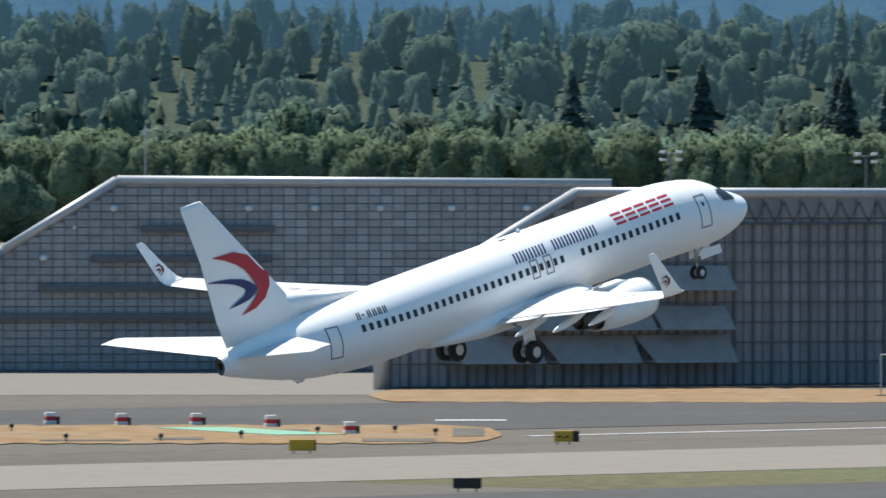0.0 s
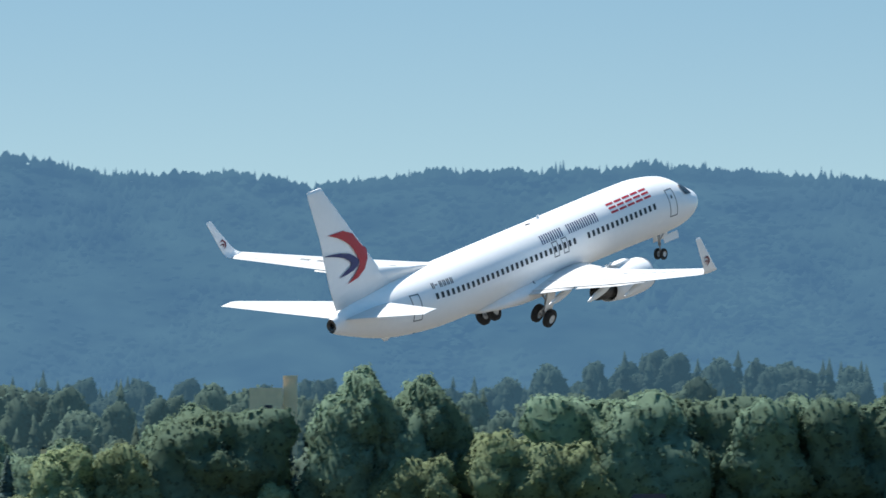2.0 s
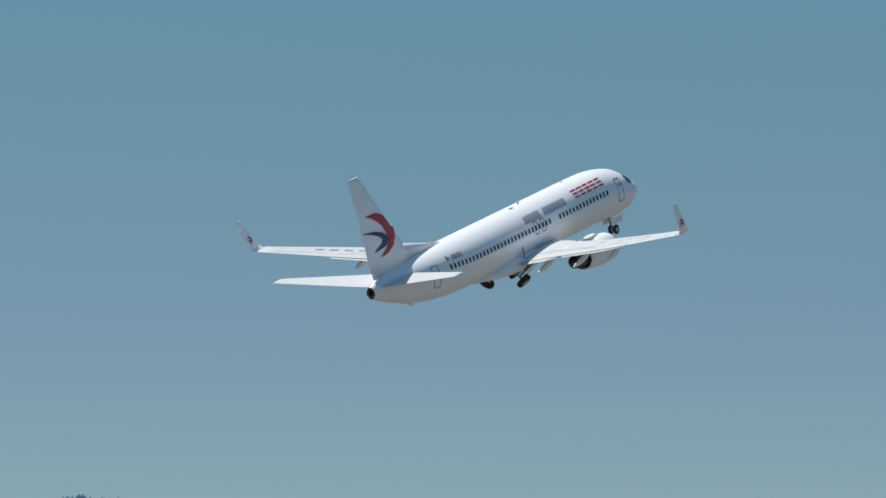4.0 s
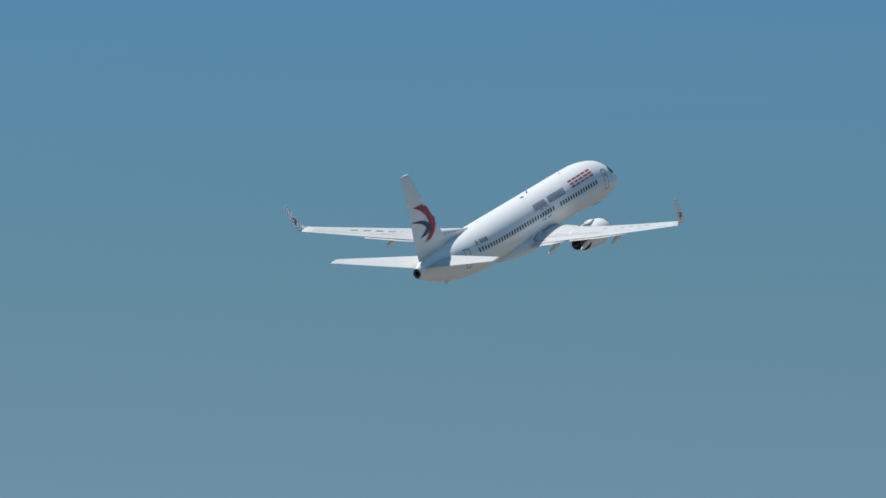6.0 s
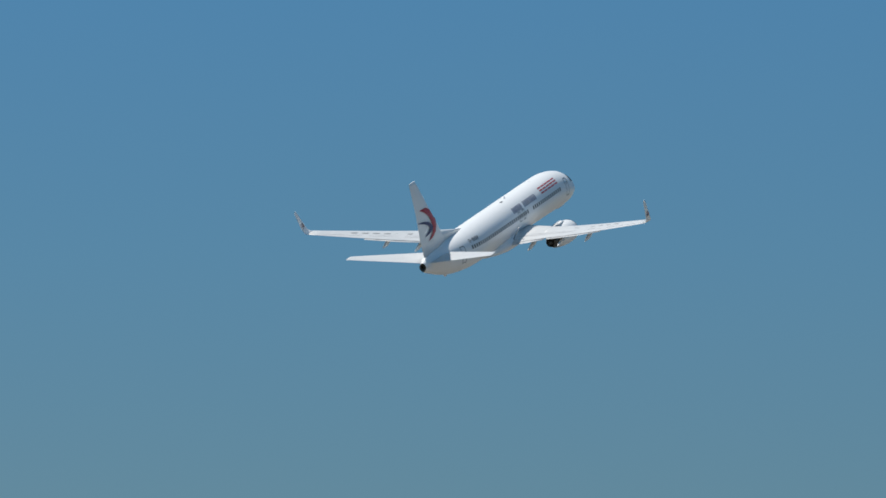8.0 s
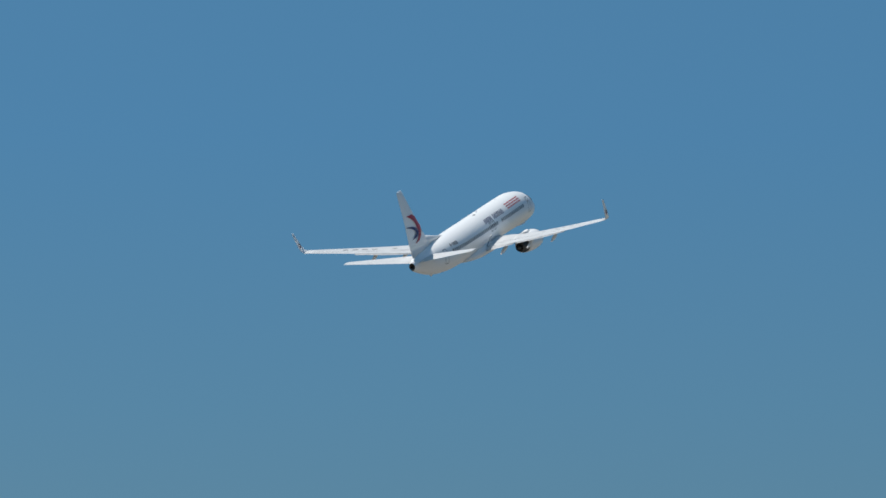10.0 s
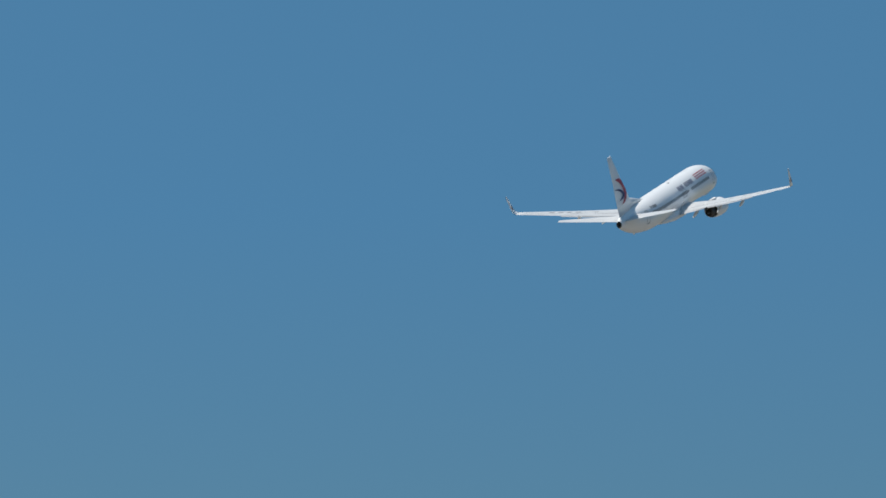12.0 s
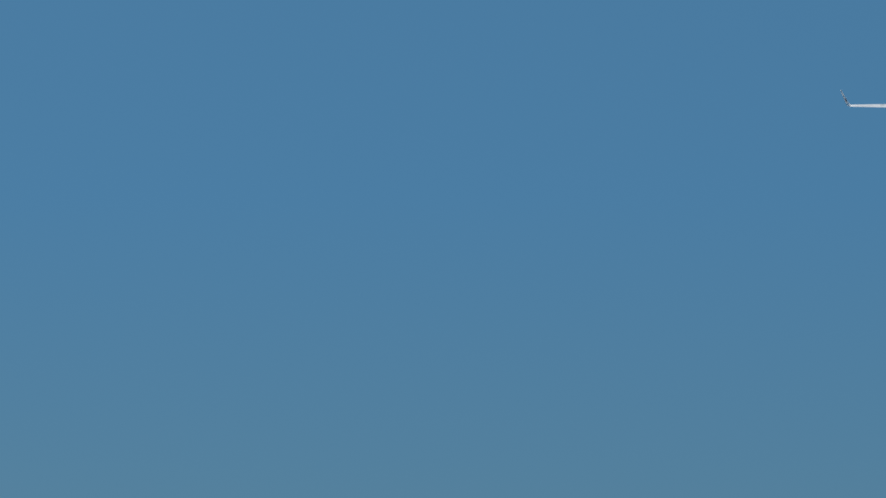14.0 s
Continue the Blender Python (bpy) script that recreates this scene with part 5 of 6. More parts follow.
def build_posts():
    for a, d, tall, heads, wide in ((2126, 1193, 8.2, 2, 1.0), (2192, 1283, 5.8, 2, 0.7), (2215, 1818, 14.2, 2, 1.2), (2390, 1293, 8.2, 2, 1.0), (1855, 1838, 5.0, 2, 0.6), (1956, 1940, 5.4, 4, 2.2), (1996, 1838, 4.8, 2, 0.8),
                                    (2599, 1658, 4.4, 4, 1.6), (1880, 1371, 4.4, 4, 1.2), (1618, 985, 3.9, 4, 1.0), (396, 1100, 18.4, 4, 1.6), (741, 1100, 18.2, 4, 1.6), (1219, 1500, 32.0, 2, 1.0)):
        build_lamp_post(tall, heads, "dark steel lamp post with pale floodlights", wide).matrix_basis = at_bearing(a, d, 8)
    mast = tagged(new("antenna_mast"), "thin pale antenna mast behind the enclosure", "mast")
    bm = bmesh.new()
    rod(bm, (0, 0, 0), (0, 0, 20.8), 0.12, 0.06, 6)
    part("pole", bm, PIPE, mast)
    bm = bmesh.new()
    box(bm, -0.5, 0.5, -0.05, 0.05, 20.2, 20.3)
    part("cross_arm", bm, PIPE, mast)
    mast.matrix_basis = at_bearing(-534, 1010)
    for a, d, h in ((788, 840, 3.4), (866, 834, 1.9)):
        post = tagged(new("gate_post"), "pale metal post on a footing in dry grass", "post")
        bm = bmesh.new()
        box(bm, -0.14, 0.14, -0.14, 0.14, 0.1, h, 0.02)
        part("post", bm, TANK_WHITE if h > 2 else PIPE, post)
        bm = bmesh.new()
        box(bm, -1.2 if h > 2 else -0.3, 0.9 if h > 2 else 0.3, -0.3, 0.3, 0, 0.14, 0.02)
        part("footing", bm, STEEL_DARK, post)
        bm = bmesh.new()
        if h > 2:
            rod(bm, (-0.85, 0, 0.1), (-0.85, 0, 3.1), 0.05), rod(bm, (-0.85, 0, 3.1), (0, 0, 3.1), 0.05)
        else:
            box(bm, -0.25, 0.25, -0.2, 0.2, 1.3, 1.9, 0.03)
        part("bracket" if h > 2 else "meter_box", bm, PIPE, post)
        post.matrix_basis = at_bearing(a, d)


# ---- fuel stand with its flat canopy ----
def build_canopy():
    stand = tagged(new("fuel_canopy"), "flat pale metal canopy on slim posts over fuel pumps", "canopy")
    stand.matrix_basis = at_bearing(1207, 842)
    bm = bmesh.new()
    box(bm, -8.9, 8.9, -1.5, 20.0, 4.25, 5.0, 0.04)
    part("roof", bm, VANE, stand, "flat weathered grey canopy roof")
    bm = bmesh.new()
    box(bm, -8.95, 8.95, -1.56, -1.51, 4.15, 5.05, 0.01)
    part("fascia", bm, TANK_WHITE, stand, "pale grey sheet fascia")
    for x, y in ((-7.7, 0), (-5.5, 17), (-1.7, 0), (0.5, 17), (4.25, 0), (6.4, 17)):
        bm = bmesh.new()
        box(bm, x - 0.16, x + 0.16, y - 0.16, y + 0.16, 0, 4.25, 0.02)
        part("post", bm, TANK_WHITE, stand)
    bm = bmesh.new()
    box(bm, -10.2, 9.5, -3, 21.5, -0.02, 0.06)
    part("slab", bm, APRON, stand, "pale concrete slab")
    for x, y, w, h in ((-4.6, 4, 1.6, 2.0), (1.2, 3, 1.2, 2.2), (2.6, 6, 1.5, 2.4), (0.2, 8, 1.0, 1.7)):
        pump = tagged(new("fuel_pump"), "boxy metal fuel pump cabinet under the canopy", "fuel pump", "fuel pumps")
        bm = bmesh.new()
        box(bm, -w / 2, w / 2, -0.4, 0.4, 0.06, h, 0.05)
        part("cabinet", bm, BEIGE if x < 1 else BOX_GREY, pump)
        bm = bmesh.new()
        box(bm, -w * 0.3, w * 0.3, -0.43, -0.39, h * 0.55, h * 0.85)
        part("panel", bm, BLACK, pump)
        pump.matrix_basis = stand.matrix_basis @ Matrix.Translation((x, y, 0))
    first = None
    for x, y in ((-7.7, -1.2), (-3.7, -1.0), (-2.6, -1.0), (-1.4, -1.2), (-0.4, -1.0), (0.9, -1.0), (-5.0, -0.9), (3.2, -1.2), (5.0, -1.2)):
        m = stand.matrix_basis @ Matrix.Translation((x, y, 0.05))
        if first:
            copy_thing(first, m)
            continue
        bm = bmesh.new()
        rod(bm, (0, 0, 0), (0, 0, 1.2), 0.15, 0.14, 10)
        first = tagged(part("bollard", bm, BEIGE), "faded yellow steel bollard beside the pumps", "bollard", "bollards")
        first.matrix_basis = m
    rack = tagged(new("pipe_rack"), "low steel pipe rack on dry grass", "rack")
    for x in (-2.4, -0.9, 0.7, 2.4):
        bm = bmesh.new()
        rod(bm, (x, 0, 0), (x, 0, 1.1), 0.05), rod(bm, (x, 1.5, 0), (x, 1.5, 1.1), 0.05), rod(bm, (x, 0, 1.1), (x, 1.5, 1.1), 0.05)
        part("trestle", bm, STEEL_DARK, rack)
    for y, z in ((0, 1.15), (0.7, 1.15), (1.5, 1.15), (0, 0.4)):
        bm = bmesh.new()
        rod(bm, (-2.6, y, z), (2.6, y, z), 0.06)
        part("pipe", bm, PIPE, rack)
    rack.matrix_basis = at_bearing(1003, 846)
    # low barricades along the apron edge
    first = None
    for a, d in ((1271, 815), (1329, 806), (1428, 802), (1525, 802), (1652, 800), (1760, 805), (1210, 822)):
        m = at_bearing(a, d, 5)
        if first:
            copy_thing(first, m)
            continue
        first = tagged(new("barricade"), "low red and white plastic barricade on the apron", "barricade", "barricades")
        first.matrix_basis = m
        for i in range(5):
            bm = bmesh.new()
            box(bm, -1.0 + 0.4 * i + 0.003, -0.6 + 0.4 * i, -0.14, 0.14, 0.0, 0.34, 0.03)
            part("segment", bm, RED if i % 2 == 0 else TANK_WHITE, first)
    first = None
    for a, d, s in ((1365, 826, 0.7), (1455, 820, 0.65), (1560, 822, 0.7), (1395, 830, 0.6)):
        m = at_bearing(a, d, 20)
        if first:
            copy_thing(first, m).scale = (s, s, s)
            continue
        first = tagged(new("ground_power_cart"), "small towed ground power cart beside barricades", "cart", "apron carts")
        first.matrix_basis = m
        bm = bmesh.new()
        box(bm, -0.9, 0.9, -0.45, 0.45, 0.35, 1.05, 0.06)
        part("housing", bm, BOX_GREY, first)
        for x in (-0.6, 0.6):
            bm = bmesh.new()
            rod(bm, (x, -0.5, 0.25), (x, 0.5, 0.25), 0.25, None, 12)
            part("wheel", bm, RUBBER, first)
        bm = bmesh.new()
        rod(bm, (-0.9, 0, 0.4), (-1.9, 0, 0.3), 0.05)
        part("tow_bar", bm, TANK_WHITE, first)
        bm = bmesh.new()
        rod(bm, (-0.2, 0, 1.0), (0.4, 0, 1.6), 0.06)
        part("lever", bm, TANK_WHITE, first)


# ---- parked aircraft ----
def build_light_aircraft(label, tall_tail=False):
    craft = tagged(new("light_aircraft"), label, "airplane", "parked light aircraft")
    prof = [(0, 0.05, 1.45), (0.4, 0.3, 1.45), (1.2, 0.55, 1.5), (2.4, 0.78, 1.65), (3.6, 0.85, 1.7), (7.5, 0.82, 1.75), (10.0, 0.5, 1.9), (12.6, 0.16, 2.1)]
    verts, faces, n = [], [], 16
    for s, r, z in prof:
        for k in range(n):
            t = 2 * math.pi * k / n
            verts.append((6.3 - s, math.cos(t) * r, z + math.sin(t) * r * 1.05))
    for i in range(len(prof) - 1):
        for k in range(n):
            faces.append((i * n + k, i * n + (k + 1) % n, (i + 1) * n + (k + 1) % n, (i + 1) * n + k))
    body = piece("fuselage", mesh("fuselage", verts, faces, WHITE, True), craft, label="white fuselage")
    for side in (-1, 1):
        bm = bmesh.new()
        box(bm, 2.7, 3.6, side * 0.70 - 0.06, side * 0.70 + 0.06, 1.95, 2.35, 0.03)
        part("cockpit_window", bm, PANE, body)
        for i in range(4):
            bm = bmesh.new()
            box(bm, 1.6 - i * 1.0, 2.05 - i * 1.0, side * 0.80 - 0.04, side * 0.80 + 0.04, 1.9, 2.2, 0.03)
            part("cabin_window", bm, PANE, body)
        bm = bmesh.new()
        box(bm, -4.2, 4.0, side * 0.81 - 0.03, side * 0.81 + 0.03, 1.52, 1.6)
        part("stripe", bm, NAVY, body, "navy stripe")
        sections = [((1.6, side * 0.5, 1.25), 2.1, 0.14, (0, 0, 1)), ((1.4, side * 2.4, 1.38), 1.9, 0.13, (0, 0, 1)), ((0.9, side * 7.4, 1.75), 1.0, 0.12, (0, 0, 1))]
        wing = piece("wing", foil_mesh("wing", sections, WHITE, 6), craft)
        v, f = lathe([(0, 0.1), (0.15, 0.32), (0.8, 0.42), (2.2, 0.40), (3.2, 0.12)], 12, (3.1, side * 2.5, 1.5))
        eng = piece("engine", mesh("engine", v, f, WHITE, True), craft)
        bm = bmesh.new()
        for k in range(3):
            t = 2.1 * k + 0.4
            rod(bm, (3.15, side * 2.5, 1.5), (3.15, side * 2.5 + math.cos(t) * 1.1, 1.5 + math.sin(t) * 1.1), 0.07, 0.03, 5)
        part("propeller", bm, STEEL_DARK, eng)
        bm = bmesh.new()
        rod(bm, (0.7, side * 2.5, 1.2), (0.7, side * 2.5, 0.3), 0.07)
        rod(bm, (0.7, side * 2.5 - 0.12, 0.33), (0.7, side * 2.5 + 0.12, 0.33), 0.33, None, 14)
        part("main_wheel", bm, RUBBER, craft)
        z = 4.15 if tall_tail else 2.2
        sections = [((-4.9, side * 0.05, z), 1.3, 0.1, (0, 0, 1)), ((-5.4, side * 2.7, z + 0.05), 0.75, 0.1, (0, 0, 1))]
        piece("tailplane", foil_mesh("tailplane", sections, WHITE, 6), craft)
    piece("fin", foil_mesh("fin", [((-2.6, 0, 2.1), 3.6, 0.06, (0, 1, 0)), ((-3.9, 0, 2.7), 2.4, 0.09, (0, 1, 0)), ((-5.2, 0, 4.2), 1.35, 0.1, (0, 1, 0))], WHITE, 6), craft)
    bm = bmesh.new()
    rod(bm, (4.9, 0, 1.2), (4.9, 0, 0.25), 0.06), rod(bm, (4.9, -0.1, 0.26), (4.9, 0.1, 0.26), 0.26, None, 12)
    part("nose_wheel", bm, RUBBER, craft)
    return craft


def build_parked():
    prop = build_light_aircraft("white twin-propeller light aircraft parked on the apron")
    prop.matrix_basis = at_bearing(1190, 945, 6)
    copy_thing(prop, at_bearing(1395, 935, 4))
    tail = build_light_aircraft("white twin-propeller aircraft with a high tailplane, parked", True)
    tail.matrix_basis = at_bearing(1500, 962, 3)
    copy_thing(prop, at_bearing(1640, 950, -14))
    copy_thing(tail, at_bearing(2240, 985, 10))
    # tow tractors
    first = None
    for a, d, turn in ((1592, 890, 10), (1840, 1080, -20), (1905, 1120, 30)):
        m = at_bearing(a, d, turn)
        if first:
            copy_thing(first, m)
            continue
        first = tagged(new("tow_tractor"), "small white aircraft tow tractor on the apron", "tractor", "tow tractors")
        first.matrix_basis = m
        bm = bmesh.new()
        box(bm, -1.6, 1.6, -0.8, 0.8, 0.35, 1.05, 0.12)
        part("body", bm, TANK_WHITE, first)
        bm = bmesh.new()
        box(bm, -0.3, 0.9, -0.7, 0.7, 1.05, 1.75, 0.1)
        part("cab", bm, TANK_WHITE, first)
        bm = bmesh.new()
        box(bm, -0.1, 0.7, -0.72, -0.695, 1.2, 1.6)
        part("cab_window", bm, GLASS, first)
        for x in (-1.0, 1.0):
            for y in (-0.75, 0.75):
                bm = bmesh.new()
                rod(bm, (x, y - 0.15, 0.38), (x, y + 0.15, 0.38), 0.38, None, 14)
                part("wheel", bm, RUBBER, first)
    # beige loading arms
    first = None
    for a, d in ((1648, 862), (1705, 850), (1735, 848)):
        m = at_bearing(a, d)
        if first:
            copy_thing(first, m)
            continue
        first = tagged(new("loading_arm"), "beige curved loading arm standing on the apron", "loading arm", "loading arms")
        first.matrix_basis = m
        bm = bmesh.new()
        rod(bm, (0, 0, 0), (0, 0, 1.9), 0.22, 0.18, 8), rod(bm, (0, 0, 1.8), (0.4, 0, 2.35), 0.18, 0.16, 8), rod(bm, (0.35, 0, 2.32), (1.4, 0, 2.4), 0.16, 0.14, 8)
        part("arm", bm, BEIGE, first)
        bm = bmesh.new()
        box(bm, -0.5, 0.5, -0.4, 0.4, 0, 0.3, 0.03)
        part("base", bm, STEEL_DARK, first)
    # wide-bodied freighter with its title along the crown
    ship = tagged(new("freighter"), "large white freight aircraft parked on the cargo apron", "airplane")
    prof = [(0, 0.1, -1.0), (0.5, 0.75, -0.85), (1.5, 1.4, -0.6), (3.0, 2.05, -0.32), (5.0, 2.6, -0.1), (7.5, 2.92, 0), (10, 3.0, 0), (31, 3.0, 0), (38, 2.3, 0.5), (46, 0.5, 1.4)]
    verts, faces, n = [], [], 32
    for s, r, z in prof:
        for k in range(n):
            t = 2 * math.pi * k / n
            verts.append((s, math.cos(t) * r, 5.95 + z + math.sin(t) * r))
    for i in range(len(prof) - 1):
        for k in range(n):
            faces.append((i * n + k, i * n + (k + 1) % n, (i + 1) * n + (k + 1) % n, (i + 1) * n + k))
    body = piece("fuselage", mesh("fuselage", verts, faces, WHITE, True), ship, label="white wide fuselage")
    for i in range(3):
        bm = bmesh.new()
        box(bm, 1.95 + i * 0.5, 2.35 + i * 0.5, -1.75 - 0.2 * i, -1.2 - 0.2 * i, 6.5 + 0.10 * i, 6.95 + 0.14 * i, 0.05)
        part("flight_deck_window", bm, PANE, body)
    for s in (12, 28):
        bm = bmesh.new()
        for y in (-2.2, 2.2):
            rod(bm, (s, y, 4.2), (s, y, 0.6), 0.2), rod(bm, (s, y - 0.4, 0.62), (s, y + 0.4, 0.62), 0.62, None, 16)
        part("landing_gear", bm, RUBBER, ship)
    title = bpy.data.curves.new("title", "FONT")
    title.body, title.size, title.extrude = "Worldwide Services", 1.25, 0.004
    title.materials.append(INK)
    holder = bpy.data.objects.new("title_source", title)
    scene.collection.objects.link(holder)
    bpy.context.view_layer.update()
    words = bpy.data.meshes.new_from_object(holder.evaluated_get(bpy.context.evaluated_depsgraph_get()))
    bpy.data.objects.remove(holder)
    lean = radians(28)
    out, up = Vector((0, -math.cos(lean), math.sin(lean))), Vector((0, math.sin(lean), math.cos(lean)))
    at = Vector((6.2, 0, 5.95)) + out * 3.06 - up * 0.45
    piece("title", words, ship, pose(at.x, at.y, at.z, 62, 0, 0), "dark sans-serif title lettering")
    bm = bmesh.new()
    low = [bm.verts.new((x, y, z)) for x, y, z in ((35.5, 0.0, 8.4), (39.5, -0.35, 8.3), (44.6, 0.0, 8.2), (39.5, 0.35, 8.3))]
    top = [bm.verts.new((x, y, z)) for x, y, z in ((40.7, 0.0, 16.1), (41.7, -0.12, 16.15), (43.4, 0.0, 16.15), (41.7, 0.12, 16.15))]
    bm.faces.new(low), bm.faces.new(top)
    for k in range(4):
        bm.faces.new((low[k], low[(k + 1) % 4], top[(k + 1) % 4], top[k]))
    part("fin", bm, INK, ship, "dark swept tail fin")
    ship.matrix_basis = at_bearing(2611, 953, -1.5)


# ---- cargo yard ----
def build_shed(name, wide, deep, eave, top, wall_mat, roof_mat, label, skylights=0):
    shed = tagged(new(name), label, "building")
    bm = bmesh.new()
    box(bm, -wide / 2, wide / 2, 0, deep, 0, eave)
    part("wall", bm, wall_mat, shed)
    bm = bmesh.new()
    ring = [(-wide / 2 - 0.3, -0.3, eave), (wide / 2 + 0.3, -0.3, eave), (wide / 2 + 0.3, deep + 0.3, eave), (-wide / 2 - 0.3, deep + 0.3, eave)]
    f = [bm.verts.new((x, y, z + 0.002)) for x, y, z in ring] + [bm.verts.new((-wide / 2 - 0.3 + 0.02 * wide, deep / 2, top)), bm.verts.new((wide / 2 + 0.3 - 0.02 * wide, deep / 2, top))]
    for q in ((0, 1, 5, 4), (1, 2, 5), (2, 3, 4, 5), (3, 0, 4), (3, 2, 1, 0)):
        bm.faces.new([f[i] for i in q])
    roof = part("roof", bm, roof_mat, shed)
    for i in range(skylights):
        x = (-0.30 + 0.2 * i + (0.08 if i > 1 else 0)) * wide
        bm = bmesh.new()
        u = (top - eave) / (deep / 2)
        v = [bm.verts.new((x + p, y, eave + (y + 0.3) * u + 0.12)) for p, y in ((-0.55, deep * 0.16), (0.55, deep * 0.16), (0.55, deep * 0.36), (-0.55, deep * 0.36))]
        bm.faces.new(v)
        bmesh.ops.extrude_face_region(bm, geom=bm.faces[:])
        part("skylight", bm, GLASS, roof, "dark roof skylight")
    for i in range(int(wide / 4)):
        x = -wide / 2 + 2 + i * 4
        bm = bmesh.new()
        box(bm, x - 0.5, x + 0.5, -0.05, 0.02, 0.05, min(2.2, eave * 0.7))
        part("door", bm, STEEL_DARK if i % 2 else BOX_GREY, shed)
    return shed


def build_yard():
    build_shed("warehouse", 15.5, 110, 3.2, 4.3, SIDING, SHOULDER, "low grey warehouse with a hipped grey roof").matrix_basis = at_bearing(1940, 1420)
    build_shed("office_block", 8.4, 12, 4.6, 4.9, SIDING, ROOF, "small grey flat-roofed airport building").matrix_basis = at_bearing(2005, 1236)
    build_shed("workshop", 13.2, 44, 4.3, 5.4, SIDING, ROOF, "grey workshop with a pale roof and four skylights", 4).matrix_basis = at_bearing(2276, 1223)
    build_shed("annex", 4.0, 10, 4.0, 4.4, CREAM, CREAM, "small cream annex beside the workshop").matrix_basis = at_bearing(2152, 1245)
    build_shed("gatehouse", 3.6, 5, 4.2, 4.5, SIDING, BEIGE, "small grey guard booth with a beige roof").matrix_basis = at_bearing(1858, 1060)
    # tank trailer
    tank = tagged(new("tank_trailer"), "white cylindrical fuel tank trailer on the apron", "trailer")
    v, f = lathe([(0, 0.02), (0.05, 0.7), (0.25, 1.05), (10.5, 1.05), (10.7, 0.7), (10.75, 0.02)], 24, (5.4, 0, 1.95))
    piece("tank", mesh("tank", v, f, TANK_WHITE, True), tank)
    for x in (-4, -2.9, 3.2):
        bm = bmesh.new()
        rod(bm, (x, -1.0, 0.48), (x, 1.0, 0.48), 0.48, None, 16)
        part("wheel", bm, RUBBER, tank)
    for x in (-3.6, -1.2, 1.2, 3.6):
        v, f = lathe([(0, 1.06), (0, 1.085), (0.1, 1.085), (0.1, 1.06)], 24, (x, 0, 1.95))
        piece("hoop", mesh("hoop", v, f, PIPE), tank)
    bm = bmesh.new()
    box(bm, -5, 5, -0.5, 0.5, 0.6, 0.95)
    part("chassis", bm, STEEL_DARK, tank)
    tank.matrix_basis = at_bearing(1996, 1200)
    # freight containers
    first = None
    for a, d, w, h in ((2455, 1168, 3.5, 3.1), (2518, 1166, 3.5, 3.1), (2581, 1164, 3.5, 3.1), (2645, 1160, 3.5, 3.1), (2709, 1160, 3.5, 3.1), (2272, 1160, 2.6, 2.6), (2318, 1162, 2.4, 2.5), (2356, 1158, 2.2, 2.6), (2088, 1333, 2.8, 3.0), (2134, 1333, 2.9, 3.0), (2772, 1165, 3.5, 3.0)):
        m = at_bearing(a, d, 2)
        if first is None:
            first = tagged(new("freight_container"), "grey metal freight container on a dolly", "container", "freight containers")
            first.matrix_basis = m
            bm = bmesh.new()
            box(bm, -0.5, 0.5, -0.45, 0.45, 0.16, 1.0, 0.012)
            part("body", bm, BOX_GREY, first)
            for x in (-0.47, 0.47):
                bm = bmesh.new()
                box(bm, x - 0.02, x + 0.02, -0.462, -0.44, 0.17, 0.99)
                part("edge_rail", bm, PIPE, first)
            bm = bmesh.new()
            box(bm, -0.45, 0.45, -0.458, -0.44, 0.94, 0.98)
            part("top_rail", bm, PIPE, first)
            bm = bmesh.new()
            box(bm, -0.46, 0.46, -0.4, 0.4, 0.0, 0.15)
            part("dolly", bm, STEEL_DARK, first)
            first.scale = (w, w, h)
        else:
            copy_thing(first, m).scale = (w, w, h)
    # engine stands
    first = None
    for a, d in ((2416, 1430), (2452, 1440), (2490, 1425), (2530, 1445), (2560, 1430)):
        m = at_bearing(a, d, 25)
        if first:
            copy_thing(first, m)
            continue
        first = tagged(new("engine_stand"), "grey jet engine cowling on a transport stand", "engine stand", "engine stands")
        first.matrix_basis = m
        v, f = lathe([(0, 0.95), (0.0, 1.1), (0.3, 1.25), (2.2, 1.25), (3.6, 0.8), (3.6, 0.7)], 20, (1.8, 0, 1.75))
        piece("cowling", mesh("cowling", v, f, PIPE, True), first)
        bm = bmesh.new()
        box(bm, -1.8, 1.8, -1.0, 1.0, 0.0, 0.5, 0.04)
        part("stand", bm, STEEL_DARK, first)
    # loader with a raised beige platform
    lo = tagged(new("cargo_loader"), "beige cargo loader with a raised flat deck", "loader")
    bm = bmesh.new()
    box(bm, -3.2, 3.2, -1.4, 1.4, 2.6, 2.95, 0.05)
    part("deck", bm, BEIGE, lo)
    bm = bmesh.new()
    box(bm, -3.0, 3.0, -1.2, 1.2, 0.5, 1.1, 0.05)
    part("chassis", bm, STEEL_DARK, lo)
    for x in (-2.6, 0, 2.6):
        bm = bmesh.new()
        rod(bm, (x - 0.4, -1.0, 1.0), (x + 0.4, -1.0, 2.7), 0.1), rod(bm, (x + 0.4, -1.0, 1.0), (x - 0.4, -1.0, 2.7), 0.1)
        part("scissor_arm", bm, BEIGE, lo)
    for x in (-2.2, 2.2):
        bm = bmesh.new()
        rod(bm, (x, -1.2, 0.45), (x, 1.2, 0.45), 0.45, None, 14)
        part("wheel", bm, RUBBER, lo)
    lo.matrix_basis = at_bearing(1930, 1140)
    # windsock and field box
    sock = tagged(new("windsock"), "small orange windsock on a pole in the field", "windsock")
    bm = bmesh.new()
